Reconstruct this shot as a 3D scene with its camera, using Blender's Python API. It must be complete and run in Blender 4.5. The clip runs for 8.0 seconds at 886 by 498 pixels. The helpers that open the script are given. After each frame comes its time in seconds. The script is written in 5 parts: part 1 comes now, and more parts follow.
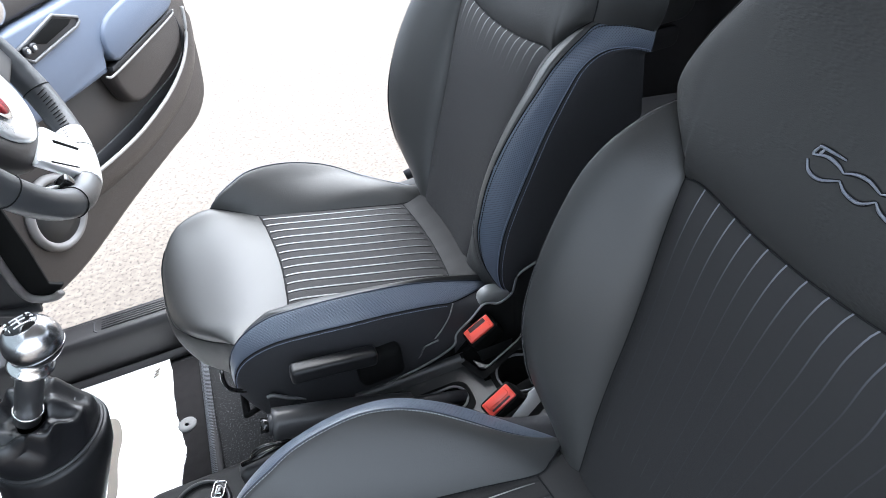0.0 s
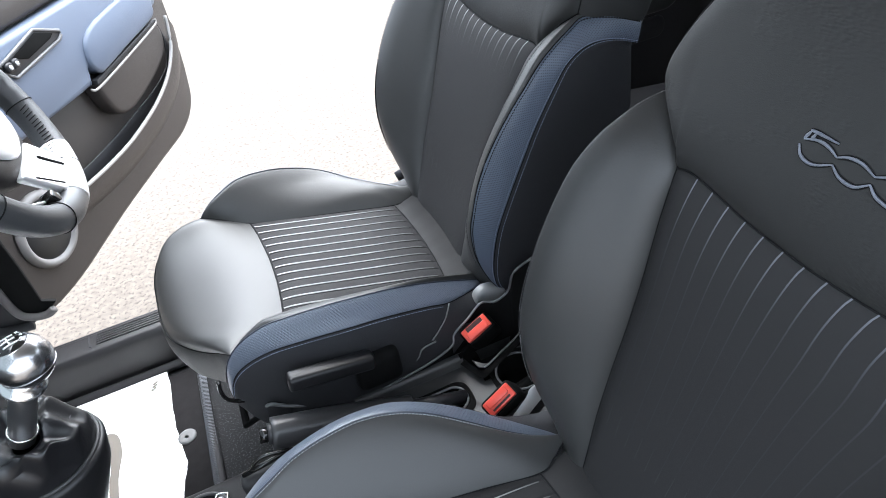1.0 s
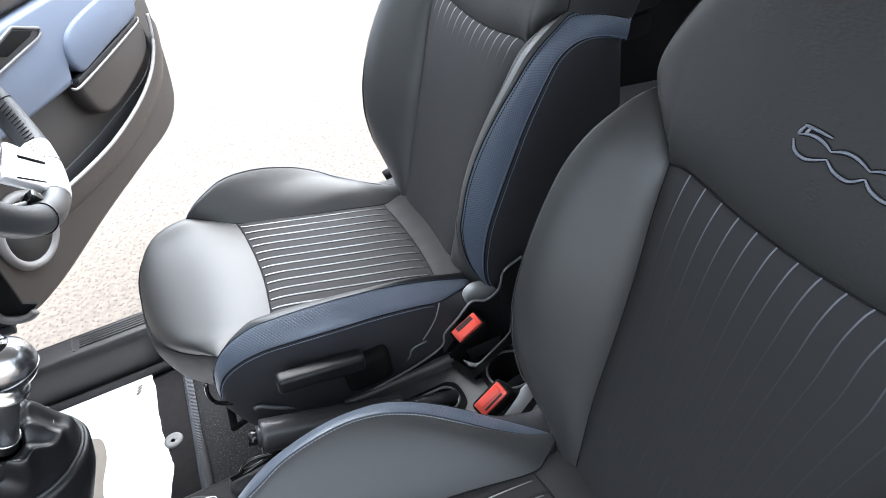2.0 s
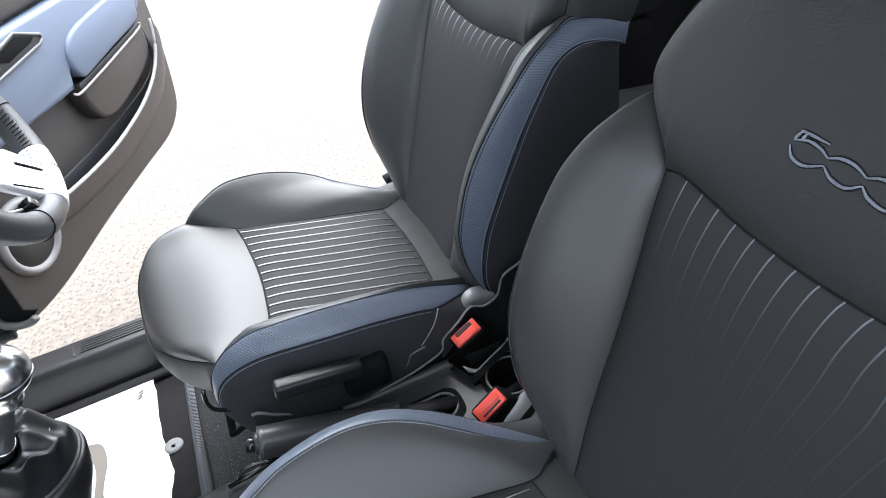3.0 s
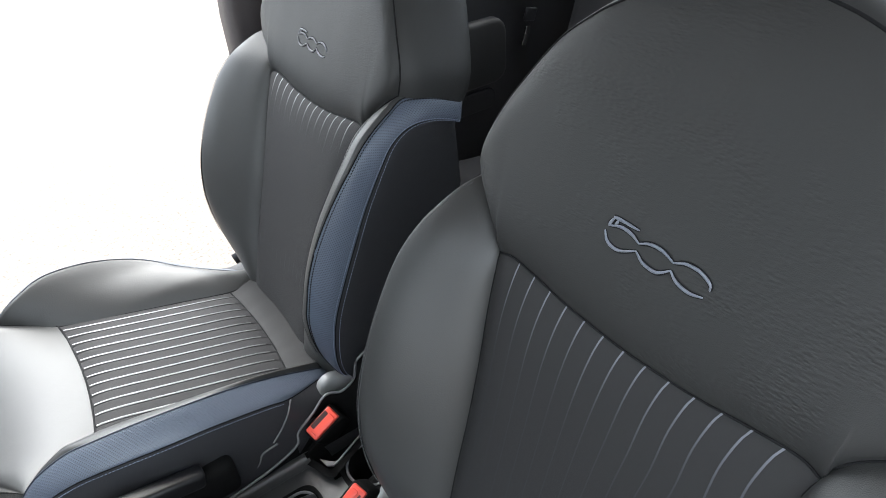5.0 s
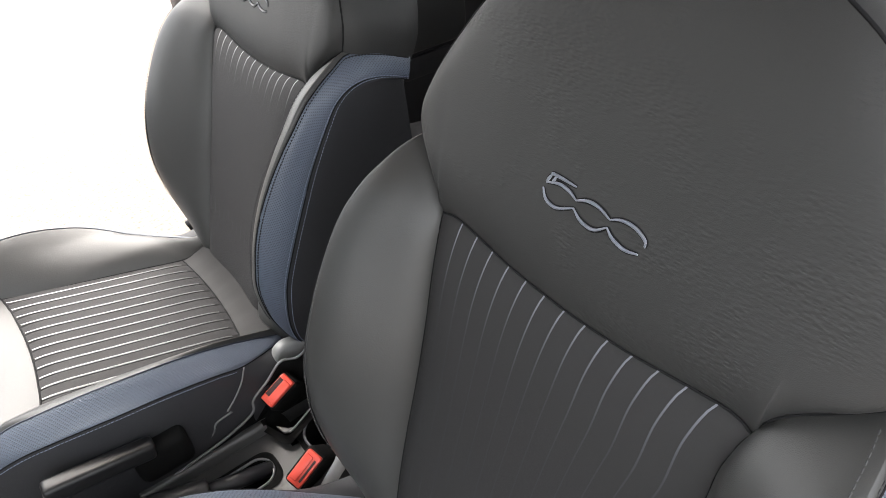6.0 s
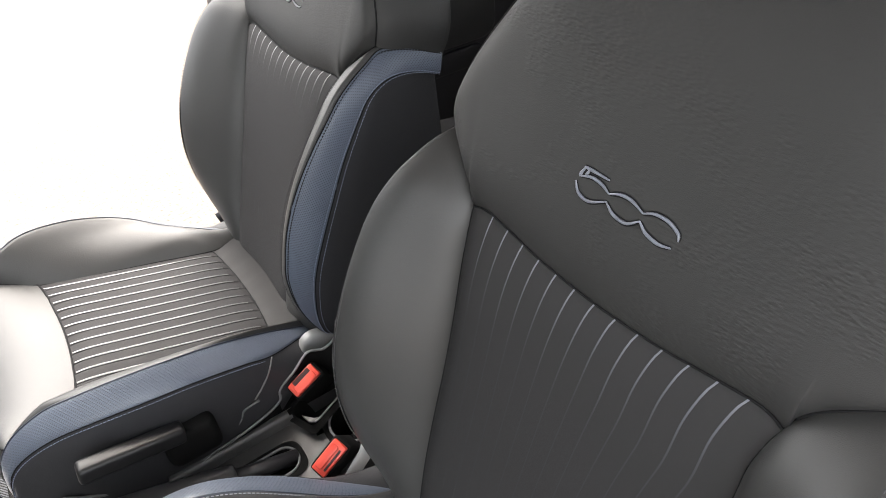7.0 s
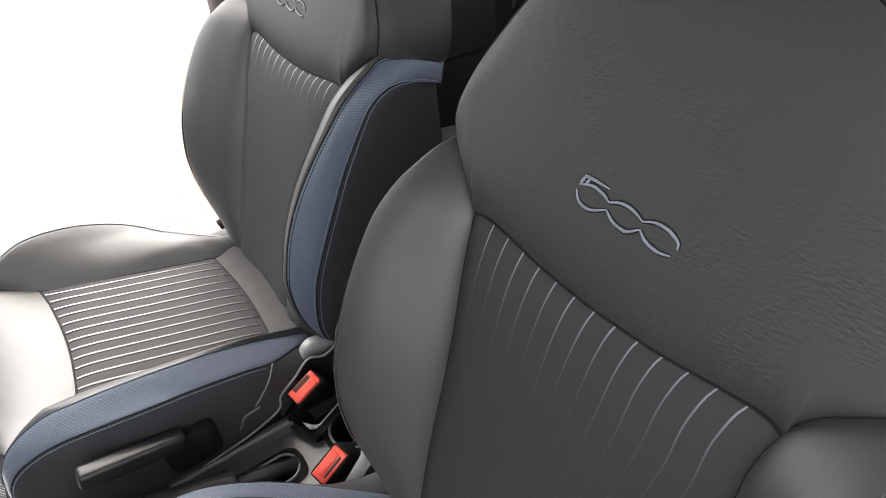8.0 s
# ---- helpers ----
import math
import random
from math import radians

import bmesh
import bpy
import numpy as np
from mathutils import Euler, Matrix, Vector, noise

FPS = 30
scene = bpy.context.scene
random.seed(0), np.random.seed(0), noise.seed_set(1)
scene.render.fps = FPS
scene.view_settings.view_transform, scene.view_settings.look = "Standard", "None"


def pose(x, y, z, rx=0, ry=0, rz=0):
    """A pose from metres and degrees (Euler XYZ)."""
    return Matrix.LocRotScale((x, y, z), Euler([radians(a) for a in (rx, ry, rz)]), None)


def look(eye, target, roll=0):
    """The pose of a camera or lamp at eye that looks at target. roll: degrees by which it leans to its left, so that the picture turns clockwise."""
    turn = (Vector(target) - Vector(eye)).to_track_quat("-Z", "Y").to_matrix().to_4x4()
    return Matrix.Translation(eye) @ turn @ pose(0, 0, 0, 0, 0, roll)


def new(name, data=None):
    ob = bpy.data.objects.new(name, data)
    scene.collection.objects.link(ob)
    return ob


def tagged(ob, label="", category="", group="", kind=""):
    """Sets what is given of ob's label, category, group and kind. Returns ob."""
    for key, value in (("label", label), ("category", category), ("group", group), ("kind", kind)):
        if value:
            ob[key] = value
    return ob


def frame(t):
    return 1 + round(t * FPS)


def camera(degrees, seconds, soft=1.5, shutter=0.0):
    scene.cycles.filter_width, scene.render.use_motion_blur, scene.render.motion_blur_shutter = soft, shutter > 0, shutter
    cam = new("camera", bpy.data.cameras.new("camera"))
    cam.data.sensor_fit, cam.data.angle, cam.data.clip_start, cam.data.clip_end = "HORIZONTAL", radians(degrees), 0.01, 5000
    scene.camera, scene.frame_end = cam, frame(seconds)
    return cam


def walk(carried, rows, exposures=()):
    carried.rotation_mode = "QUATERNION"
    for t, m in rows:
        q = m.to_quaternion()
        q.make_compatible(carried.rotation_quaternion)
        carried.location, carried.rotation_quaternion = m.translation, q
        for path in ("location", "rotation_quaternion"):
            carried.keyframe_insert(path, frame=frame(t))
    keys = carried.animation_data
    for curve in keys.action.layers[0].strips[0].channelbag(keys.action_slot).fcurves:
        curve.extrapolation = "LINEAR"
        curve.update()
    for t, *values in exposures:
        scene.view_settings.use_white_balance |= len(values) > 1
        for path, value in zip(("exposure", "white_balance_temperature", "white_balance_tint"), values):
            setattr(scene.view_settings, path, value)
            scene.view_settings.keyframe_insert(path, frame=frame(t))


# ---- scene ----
# Axes: x towards the car's rear, y towards the driver's side, z up from the ground; y = 0 is the car's centreline.
cam = camera(69.7, 8.0, soft=0.4)
PATH = [
    (0, (0.253, -0.576, 1.297), (0.687, 0.909, 0.029), -8.2),
    (0.5, (0.257, -0.575, 1.291), (0.704, 0.898, 0.015), -8.5),
    (1, (0.258, -0.571, 1.293), (0.703, 0.908, 0.022), -10.3),
    (1.5, (0.261, -0.566, 1.29), (0.747, 0.904, 0.023), -9.6),
    (1.7, (0.253, -0.564, 1.288), (0.749, 0.891, 0.008), -9.6),
    (2.8, (0.257, -0.566, 1.288), (0.7, 0.923, 0.029), -9.8),
    (3, (0.266, -0.562, 1.287), (0.738, 0.909, 0.017), -10.2),
    (3.5, (0.284, -0.558, 1.28), (0.828, 0.877, -0.002), -9.9),
    (4, (0.288, -0.557, 1.284), (0.886, 0.883, 0.031), -8.9),
    (4.5, (0.294, -0.556, 1.283), (0.968, 0.866, 0.048), -7.4),
    (5, (0.322, -0.545, 1.291), (1.189, 0.826, 0.122), -5.0),
    (5.2, (0.328, -0.55, 1.283), (1.22, 0.798, 0.105), -4.7),
    (6.3, (0.357, -0.554, 1.275), (1.223, 0.708, -0.012), -4.8),
    (6.5, (0.357, -0.555, 1.273), (1.206, 0.715, -0.019), -4.9),
    (7, (0.342, -0.555, 1.276), (1.169, 0.758, 0.015), -5.1),
    (7.5, (0.34, -0.558, 1.287), (1.17, 0.784, 0.058), -6.1),
    (8, (0.338, -0.557, 1.279), (1.178, 0.766, 0.036), -4.8),
]
EXPOSURES = [(0, 1.67, 5890, 9), (1.5, 1.70, 6010, 9), (3.5, 1.76, 6020, 10), (4.5, 1.84, 6150, 9), (5.0, 1.87, 6300, 8), (6.5, 2.03, 7000, 13), (7.5, 1.99, 6890, 12), (8, 2.02, 6870, 12)]
walk(cam, [(t, look(eye, target, roll)) for t, eye, target, roll in PATH], EXPOSURES)

# ---- light ----
world = bpy.data.worlds.new("sky")
scene.world = world
world.use_nodes = True
sky = world.node_tree.nodes.new("ShaderNodeTexSky")
sky.sky_type, sky.sun_disc = "NISHITA", False
SUN_EL, SUN_AZ = 56.0, 28.0
sky.sun_elevation, sky.sun_rotation = radians(SUN_EL), radians(SUN_AZ)
sky.dust_density = 4.0
# a bright, hazy overcast: the clear sky mixed with even white cloud
cloud = world.node_tree.nodes.new("ShaderNodeMixRGB")
cloud.inputs[0].default_value, cloud.inputs[2].default_value = 0.8, (4.35, 4.55, 4.68, 1)
world.node_tree.links.new(sky.outputs[0], cloud.inputs[1])
world.node_tree.links.new(cloud.outputs[0], world.node_tree.nodes["Background"].inputs[0])
world.node_tree.nodes["Background"].inputs[1].default_value = 0.31
sun = new("sun", bpy.data.lights.new("sun", "SUN"))
sun.data.energy, sun.data.angle, sun.data.color = 4.5, radians(80), (1.0, 0.985, 0.965)
az, el = radians(SUN_AZ), radians(SUN_EL)
sun.matrix_world = look((math.sin(az) * math.cos(el) * 30, math.cos(az) * math.cos(el) * 30, math.sin(el) * 30), (0, 0, 0))

# ---- materials ----
def material(name, colour, rough=0.5, metal=0.0, vary=0.15, scale=6.0, grain=0.0, grain_scale=900.0, spec=0.5, tint=None):
    """A principled material whose colour drifts by vary at a large scale, with fine bump of its own."""
    m = bpy.data.materials.new(name)
    m.use_nodes = True
    nt = m.node_tree
    b = nt.nodes["Principled BSDF"]
    b.inputs["Roughness"].default_value, b.inputs["Metallic"].default_value = rough, metal
    b.inputs["Specular IOR Level"].default_value = spec
    co = nt.nodes.new("ShaderNodeTexCoord")
    n = nt.nodes.new("ShaderNodeTexNoise")
    n.inputs["Scale"].default_value, n.inputs["Detail"].default_value = scale, 6.0
    nt.links.new(co.outputs["Object"], n.inputs["Vector"])
    ramp = nt.nodes.new("ShaderNodeMixRGB")
    lo = [max(0.0, c * (1 - vary)) for c in colour]
    hi = [c * (1 + vary) for c in (tint or colour)]
    ramp.inputs[1].default_value, ramp.inputs[2].default_value = (*lo, 1), (*hi, 1)
    nt.links.new(n.outputs[0], ramp.inputs[0])
    nt.links.new(ramp.outputs[0], b.inputs["Base Color"])
    mr = nt.nodes.new("ShaderNodeMapRange")
    mr.inputs["To Min"].default_value, mr.inputs["To Max"].default_value = max(0.02, rough - 0.08), min(1.0, rough + 0.08)
    nt.links.new(n.outputs[0], mr.inputs["Value"])
    nt.links.new(mr.outputs[0], b.inputs["Roughness"])
    if grain:
        g = nt.nodes.new("ShaderNodeTexVoronoi")
        g.feature = "DISTANCE_TO_EDGE"
        g.inputs["Scale"].default_value = grain_scale
        nt.links.new(co.outputs["Object"], g.inputs["Vector"])
        bump = nt.nodes.new("ShaderNodeBump")
        bump.inputs["Strength"].default_value, bump.inputs["Distance"].default_value = grain, 0.001
        nt.links.new(g.outputs[0], bump.inputs["Height"])
        nt.links.new(bump.outputs[0], b.inputs["Normal"])
    return m


def dotted(m, pitch, hole, dark, depth):
    """Adds a diagonal grid of small holes, pitch metres apart in the panel's own UV metres."""
    nt = m.node_tree
    b = nt.nodes["Principled BSDF"]
    uv = nt.nodes.new("ShaderNodeUVMap")
    mp = nt.nodes.new("ShaderNodeMapping")
    mp.inputs["Scale"].default_value = (1 / pitch, 1 / pitch, 1)
    mp.inputs["Rotation"].default_value = (0, 0, radians(45))
    fr = nt.nodes.new("ShaderNodeVectorMath")
    fr.operation = "FRACTION"
    ds = nt.nodes.new("ShaderNodeVectorMath")
    ds.operation = "DISTANCE"
    ds.inputs[1].default_value = (0.5, 0.5, 0)
    nt.links.new(uv.outputs[0], mp.inputs[0])
    nt.links.new(mp.outputs[0], fr.inputs[0])
    nt.links.new(fr.outputs[0], ds.inputs[0])
    mr = nt.nodes.new("ShaderNodeMapRange")
    mr.inputs["From Min"].default_value, mr.inputs["From Max"].default_value = hole * 0.7, hole
    nt.links.new(ds.outputs["Value"], mr.inputs["Value"])
    old = b.inputs["Base Color"].links[0].from_socket
    mix = nt.nodes.new("ShaderNodeMixRGB")
    mix.inputs[1].default_value = (*dark, 1)
    nt.links.new(old, mix.inputs[2])
    nt.links.new(mr.outputs[0], mix.inputs[0])
    nt.links.new(mix.outputs[0], b.inputs["Base Color"])
    bump = nt.nodes.new("ShaderNodeBump")
    bump.inputs["Strength"].default_value, bump.inputs["Distance"].default_value = depth, 0.001
    nt.links.new(mr.outputs[0], bump.inputs["Height"])
    if b.inputs["Normal"].links:
        nt.links.new(b.inputs["Normal"].links[0].from_socket, bump.inputs["Normal"])
    nt.links.new(bump.outputs[0], b.inputs["Normal"])
    return m


def flecked(m, scale, colour, low=0.56, high=0.70):
    """Scatters small flecks of another colour over the surface."""
    nt = m.node_tree
    b = nt.nodes["Principled BSDF"]
    co = nt.nodes.new("ShaderNodeTexCoord")
    n = nt.nodes.new("ShaderNodeTexNoise")
    n.inputs["Scale"].default_value, n.inputs["Detail"].default_value = scale, 2.0
    nt.links.new(co.outputs["Object"], n.inputs["Vector"])
    mr = nt.nodes.new("ShaderNodeMapRange")
    mr.inputs["From Min"].default_value, mr.inputs["From Max"].default_value = low, high
    nt.links.new(n.outputs[0], mr.inputs["Value"])
    mix = nt.nodes.new("ShaderNodeMixRGB")
    nt.links.new(mr.outputs[0], mix.inputs[0])
    nt.links.new(b.inputs["Base Color"].links[0].from_socket, mix.inputs[1])
    mix.inputs[2].default_value = (*colour, 1)
    nt.links.new(mix.outputs[0], b.inputs["Base Color"])
    return m


def fading(m, end):
    """Lets the colour of a stripe fade along its UV length into the cloth's own colour."""
    nt = m.node_tree
    b = nt.nodes["Principled BSDF"]
    uv = nt.nodes.new("ShaderNodeUVMap")
    sep = nt.nodes.new("ShaderNodeSeparateXYZ")
    nt.links.new(uv.outputs[0], sep.inputs[0])
    n = nt.nodes.new("ShaderNodeTexNoise")
    n.inputs["Scale"].default_value = 700.0
    add = nt.nodes.new("ShaderNodeMath")
    add.operation = "MULTIPLY_ADD"
    add.inputs[1].default_value, add.inputs[2].default_value = 0.35, -0.17
    nt.links.new(n.outputs[0], add.inputs[0])
    tot = nt.nodes.new("ShaderNodeMath")
    nt.links.new(sep.outputs[0], tot.inputs[0])
    nt.links.new(add.outputs[0], tot.inputs[1])
    mix = nt.nodes.new("ShaderNodeMixRGB")
    nt.links.new(b.inputs["Base Color"].links[0].from_socket, mix.inputs[1])
    mix.inputs[2].default_value = (*end, 1)
    clamp = nt.nodes.new("ShaderNodeClamp")
    nt.links.new(tot.outputs[0], clamp.inputs[0])
    nt.links.new(clamp.outputs[0], mix.inputs[0])
    nt.links.new(mix.outputs[0], b.inputs["Base Color"])
    return m


def creased(m, deep=0.85):
    """Leather relief: short crosswise wrinkles and pebbled grain that come and go in patches, over shallow dents."""
    nt = m.node_tree
    b = nt.nodes["Principled BSDF"]
    co = nt.nodes.new("ShaderNodeTexCoord")
    mp = nt.nodes.new("ShaderNodeMapping")
    mp.inputs["Scale"].default_value = (1.0, 0.42, 1.0)
    nt.links.new(co.outputs["Object"], mp.inputs[0])
    g = nt.nodes.new("ShaderNodeTexVoronoi")
    g.feature = "SMOOTH_F1"
    g.inputs["Scale"].default_value = 520.0
    f = nt.nodes.new("ShaderNodeTexVoronoi")
    f.feature = "DISTANCE_TO_EDGE"
    f.inputs["Scale"].default_value = 900.0
    n = nt.nodes.new("ShaderNodeTexNoise")
    n.inputs["Scale"].default_value, n.inputs["Detail"].default_value, n.inputs["Roughness"].default_value = 11.0, 4.0, 0.62
    mask = nt.nodes.new("ShaderNodeMapRange")
    mask.inputs["From Min"].default_value, mask.inputs["From Max"].default_value = 0.47, 0.61
    mask.inputs["To Min"].default_value, mask.inputs["To Max"].default_value = 0.05, 1.0
    w = nt.nodes.new("ShaderNodeTexNoise")
    w.inputs["Scale"].default_value, w.inputs["Detail"].default_value, w.inputs["Distortion"].default_value = 18.0, 2.0, 0.2
    nt.links.new(mp.outputs[0], g.inputs["Vector"])
    for node in (f, n, w):
        nt.links.new(co.outputs["Object"], node.inputs["Vector"])
    nt.links.new(n.outputs[0], mask.inputs["Value"])
    mul = nt.nodes.new("ShaderNodeMath")
    mul.operation = "MULTIPLY"
    nt.links.new(g.outputs["Distance"], mul.inputs[0])
    nt.links.new(mask.outputs[0], mul.inputs[1])
    chain = None
    for height, strength, distance in ((w.outputs[0], 0.12, 0.003), (f.outputs[0], 0.15, 0.0010), (mul.outputs[0], deep, 0.0010)):
        bump = nt.nodes.new("ShaderNodeBump")
        bump.inputs["Strength"].default_value, bump.inputs["Distance"].default_value = strength, distance
        nt.links.new(height, bump.inputs["Height"])
        if chain:
            nt.links.new(chain.outputs[0], bump.inputs["Normal"])
        chain = bump
    nt.links.new(chain.outputs[0], b.inputs["Normal"])
    return m


CHARCOAL = (0.0193, 0.0186, 0.0193)
# one leather; the upper panels' copies are darker, standing in for shade there
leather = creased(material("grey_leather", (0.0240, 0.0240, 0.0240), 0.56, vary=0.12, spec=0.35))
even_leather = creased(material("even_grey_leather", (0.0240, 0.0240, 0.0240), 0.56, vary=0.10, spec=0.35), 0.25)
smooth_leather = creased(material("smooth_grey_leather", (0.0295, 0.0296, 0.0292), 0.45, vary=0.08, spec=0.5), 0.12)
blue_leather = dotted(material("blue_perforated_leather", (0.086, 0.104, 0.139), 0.45, vary=0.10, spec=0.5), 0.0029, 0.30, (0.040, 0.049, 0.068), 0.7)
blue_cushion_leather = dotted(material("blue_cushion_leather", (0.086, 0.104, 0.139), 0.40, vary=0.10, spec=0.7), 0.0030, 0.31, (0.040, 0.049, 0.068), 0.8)
cloth = material("charcoal_cloth", CHARCOAL, 0.75, vary=0.12, grain=0.35, grain_scale=1500, spec=0.3)
mesh_cloth = material("black_side_cloth", (0.022, 0.0223, 0.0248), 0.60, vary=0.12, grain=0.3, grain_scale=1300, spec=0.35)
stripe_white = fading(material("pale_stripe_thread", (0.42, 0.42, 0.42), 0.7, vary=0.1, spec=0.3), (0.030, 0.030, 0.031))
# the same thread dimmed, for the light on the passenger's backrest
stripe_dim = fading(material("dimmed_stripe_thread", (0.175, 0.18, 0.21), 0.75, vary=0.1, spec=0.3), (0.027, 0.0272, 0.031))
thread_dark = material("dark_seam", (0.007, 0.007, 0.008), 0.8, spec=0.2)
piping_blue = material("dark_blue_piping", (0.022, 0.028, 0.042), 0.45, spec=0.5)
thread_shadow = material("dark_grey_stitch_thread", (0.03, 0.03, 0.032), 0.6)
thread_grey = material("grey_stitch_thread", (0.22, 0.23, 0.25), 0.55)
thread_blue = material("blue_stitch_thread", (0.17, 0.20, 0.27), 0.5)
thread_pale = material("silver_blue_thread", (0.165, 0.18, 0.215), 0.3, vary=0.25, scale=300)
thread_tone = material("tonal_thread", (0.12, 0.125, 0.14), 0.35, vary=0.2, scale=300)
black_plastic = material("black_grained_plastic", (0.022, 0.022, 0.024), 0.5, vary=0.15, grain=0.2, grain_scale=900)
satin_plastic = material("satin_black_plastic", (0.022, 0.022, 0.025), 0.42, vary=0.1)
lever_plastic = material("gloss_lever_plastic", (0.012, 0.012, 0.013), 0.38, vary=0.1, spec=0.3)
grip_plastic = material("smooth_black_grip", (0.040, 0.040, 0.042), 0.36, vary=0.1)
sill_plastic = material("dark_sill_plastic", (0.019, 0.018, 0.019), 0.45, vary=0.15, grain=0.15, grain_scale=900)
dark_trim = material("dark_inner_trim", (0.014, 0.014, 0.016), 0.6, vary=0.2, grain=0.2)
pad_plastic = material("grey_side_pad", (0.020, 0.020, 0.020), 0.55, vary=0.12, grain=0.2)
pillar_trim = material("brown_black_pillar_trim", (0.034, 0.027, 0.027), 0.5, vary=0.15, grain=0.2)
taupe_plastic = material("taupe_grained_door_plastic", (0.047, 0.040, 0.037), 0.5, vary=0.06, grain=0.25, grain_scale=900)
pocket_shade = material("shade_darkened_taupe", (0.042, 0.036, 0.033), 0.5, vary=0.1, grain=0.25, grain_scale=900)
blue_vinyl = material("blue_grey_door_vinyl", (0.112, 0.138, 0.192), 0.45, vary=0.06, grain=0.25, grain_scale=800)
hub_plastic = material("brown_black_hub_plastic", (0.019, 0.017, 0.017), 0.5, vary=0.12, grain=0.2, grain_scale=900)
wheel_leather = material("wheel_leather", (0.044, 0.046, 0.050), 0.36, vary=0.15, grain=0.3, grain_scale=600)
chrome = material("satin_silver", (0.62, 0.62, 0.62), 0.22, metal=1.0, vary=0.05)
silver = material("silver_paint", (0.74, 0.74, 0.75), 0.30, metal=0.35, vary=0.05)
knob_metal = material("brushed_knob_metal", (0.50, 0.50, 0.51), 0.25, metal=1.0, vary=0.1, scale=40)
red_plastic = material("red_buckle_plastic", (0.68, 0.07, 0.045), 0.35, vary=0.06)
red_enamel = material("red_enamel", (0.30, 0.02, 0.028), 0.25, vary=0.1)
carpet = flecked(material("charcoal_carpet", (0.022, 0.022, 0.023), 0.95, vary=0.5, scale=260, grain=1.0, grain_scale=420, spec=0.1), 300.0, (0.085, 0.086, 0.09))
front_plastic = material("dark_front_plastic", (0.012, 0.012, 0.013), 0.6, spec=0.25, vary=0.15, grain=0.2, grain_scale=900)
mat_carpet = material("black_mat_carpet", (0.015, 0.014, 0.0145), 0.95, vary=0.4, scale=60, grain=0.9, grain_scale=500, spec=0.1)
edging = material("mat_edging", (0.03, 0.029, 0.031), 0.85, vary=0.3, scale=200, grain=0.5, grain_scale=600)
paper = material("white_paper", (0.90, 0.90, 0.89), 0.7, vary=0.02, scale=12)
print_grey = material("grey_print", (0.15, 0.133, 0.113), 0.7, vary=0.12, scale=30)
rubber = material("grey_rubber", (0.14, 0.14, 0.14), 0.6)
tray_plastic = material("grey_black_tray_plastic", (0.037, 0.037, 0.037), 0.42, vary=0.12, grain=0.2, grain_scale=900)
# grey raised to paint in the reflection on the recliner cover
cover_plastic = material("sheen_grey_cover_plastic", (0.19, 0.19, 0.19), 0.38, vary=0.1)
# painted highlight for the console's black rim edges, also the recess bezel
rim_plastic = material("pale_bezel_and_edge_highlight", (0.12, 0.12, 0.123), 0.4, vary=0.2, scale=40)
concrete = flecked(material("pale_concrete_ground", (0.100, 0.081, 0.064), 0.9, vary=0.32, scale=42.0, grain=0.7, grain_scale=40, tint=(0.156, 0.131, 0.108)), 85.0, (0.066, 0.055, 0.047), 0.54, 0.68)
matte_leather = material("matte_grey_leather", (0.019, 0.0185, 0.0188), 0.66, vary=0.12, grain=0.2, grain_scale=700, spec=0.3)
lip_highlight_trim = material("lip_highlight_and_trim", (0.30, 0.29, 0.28), 0.3, vary=0.08)
speaker_plastic = material("pale_taupe_speaker_ring", (0.21, 0.20, 0.195), 0.4, vary=0.08)
lip_dark = material("dark_taupe_lip", (0.12, 0.112, 0.108), 0.42, vary=0.1)
# the same cover plastic, lighter still to offset the shadow around it
strap_plastic = material("lightened_strap_plastic", (0.36, 0.36, 0.355), 0.4, vary=0.1)
grille = dotted(material("speaker_mesh", (0.02, 0.02, 0.02), 0.5), 0.004, 0.3, (0.003, 0.003, 0.003), 0.5)
gaiter_leather = material("gaiter_leather", (0.010, 0.010, 0.0115), 0.32, vary=0.15, grain=0.3, grain_scale=500)
knob_shaft = material("dark_sleeve_metal", (0.26, 0.26, 0.27), 0.3, metal=0.9)
gloss_black = material("gloss_black", (0.01, 0.01, 0.01), 0.1)
white_enamel = material("white_enamel", (0.8, 0.8, 0.8), 0.4)
# near-black for black plastic parts and for painted shade inside wells and recesses
dark_hole = material("matt_black_and_recess_shade", (0.005, 0.005, 0.005), 0.8, spec=0.12)
chrome_dark = material("satin_grey_metal", (0.30, 0.30, 0.31), 0.25, metal=0.9)
red_dark = material("slot_shade", (0.03, 0.006, 0.006), 0.6)
rear_leather = material("rear_leather", (0.024, 0.024, 0.026), 0.7, spec=0.3, grain=0.2, grain_scale=600)
headliner = material("pale_headlining", (0.58, 0.57, 0.55), 0.9, vary=0.05)


light_cut_glass = bpy.data.materials.new("light_cutting_windscreen_glass")
light_cut_glass.use_nodes = True
nodes = light_cut_glass.node_tree.nodes
clear, shine, blend = nodes.new("ShaderNodeBsdfTransparent"), nodes.new("ShaderNodeBsdfGlossy"), nodes.new("ShaderNodeMixShader")
# darker than a real windscreen, to cut the light on the seat backs
clear.inputs[0].default_value = (0.25, 0.27, 0.265, 1)
shine.inputs["Roughness"].default_value = 0.02
blend.inputs[0].default_value = 0.07
light_cut_glass.node_tree.links.new(clear.outputs[0], blend.inputs[1])
light_cut_glass.node_tree.links.new(shine.outputs[0], blend.inputs[2])
light_cut_glass.node_tree.links.new(blend.outputs[0], nodes["Material Output"].inputs[0])


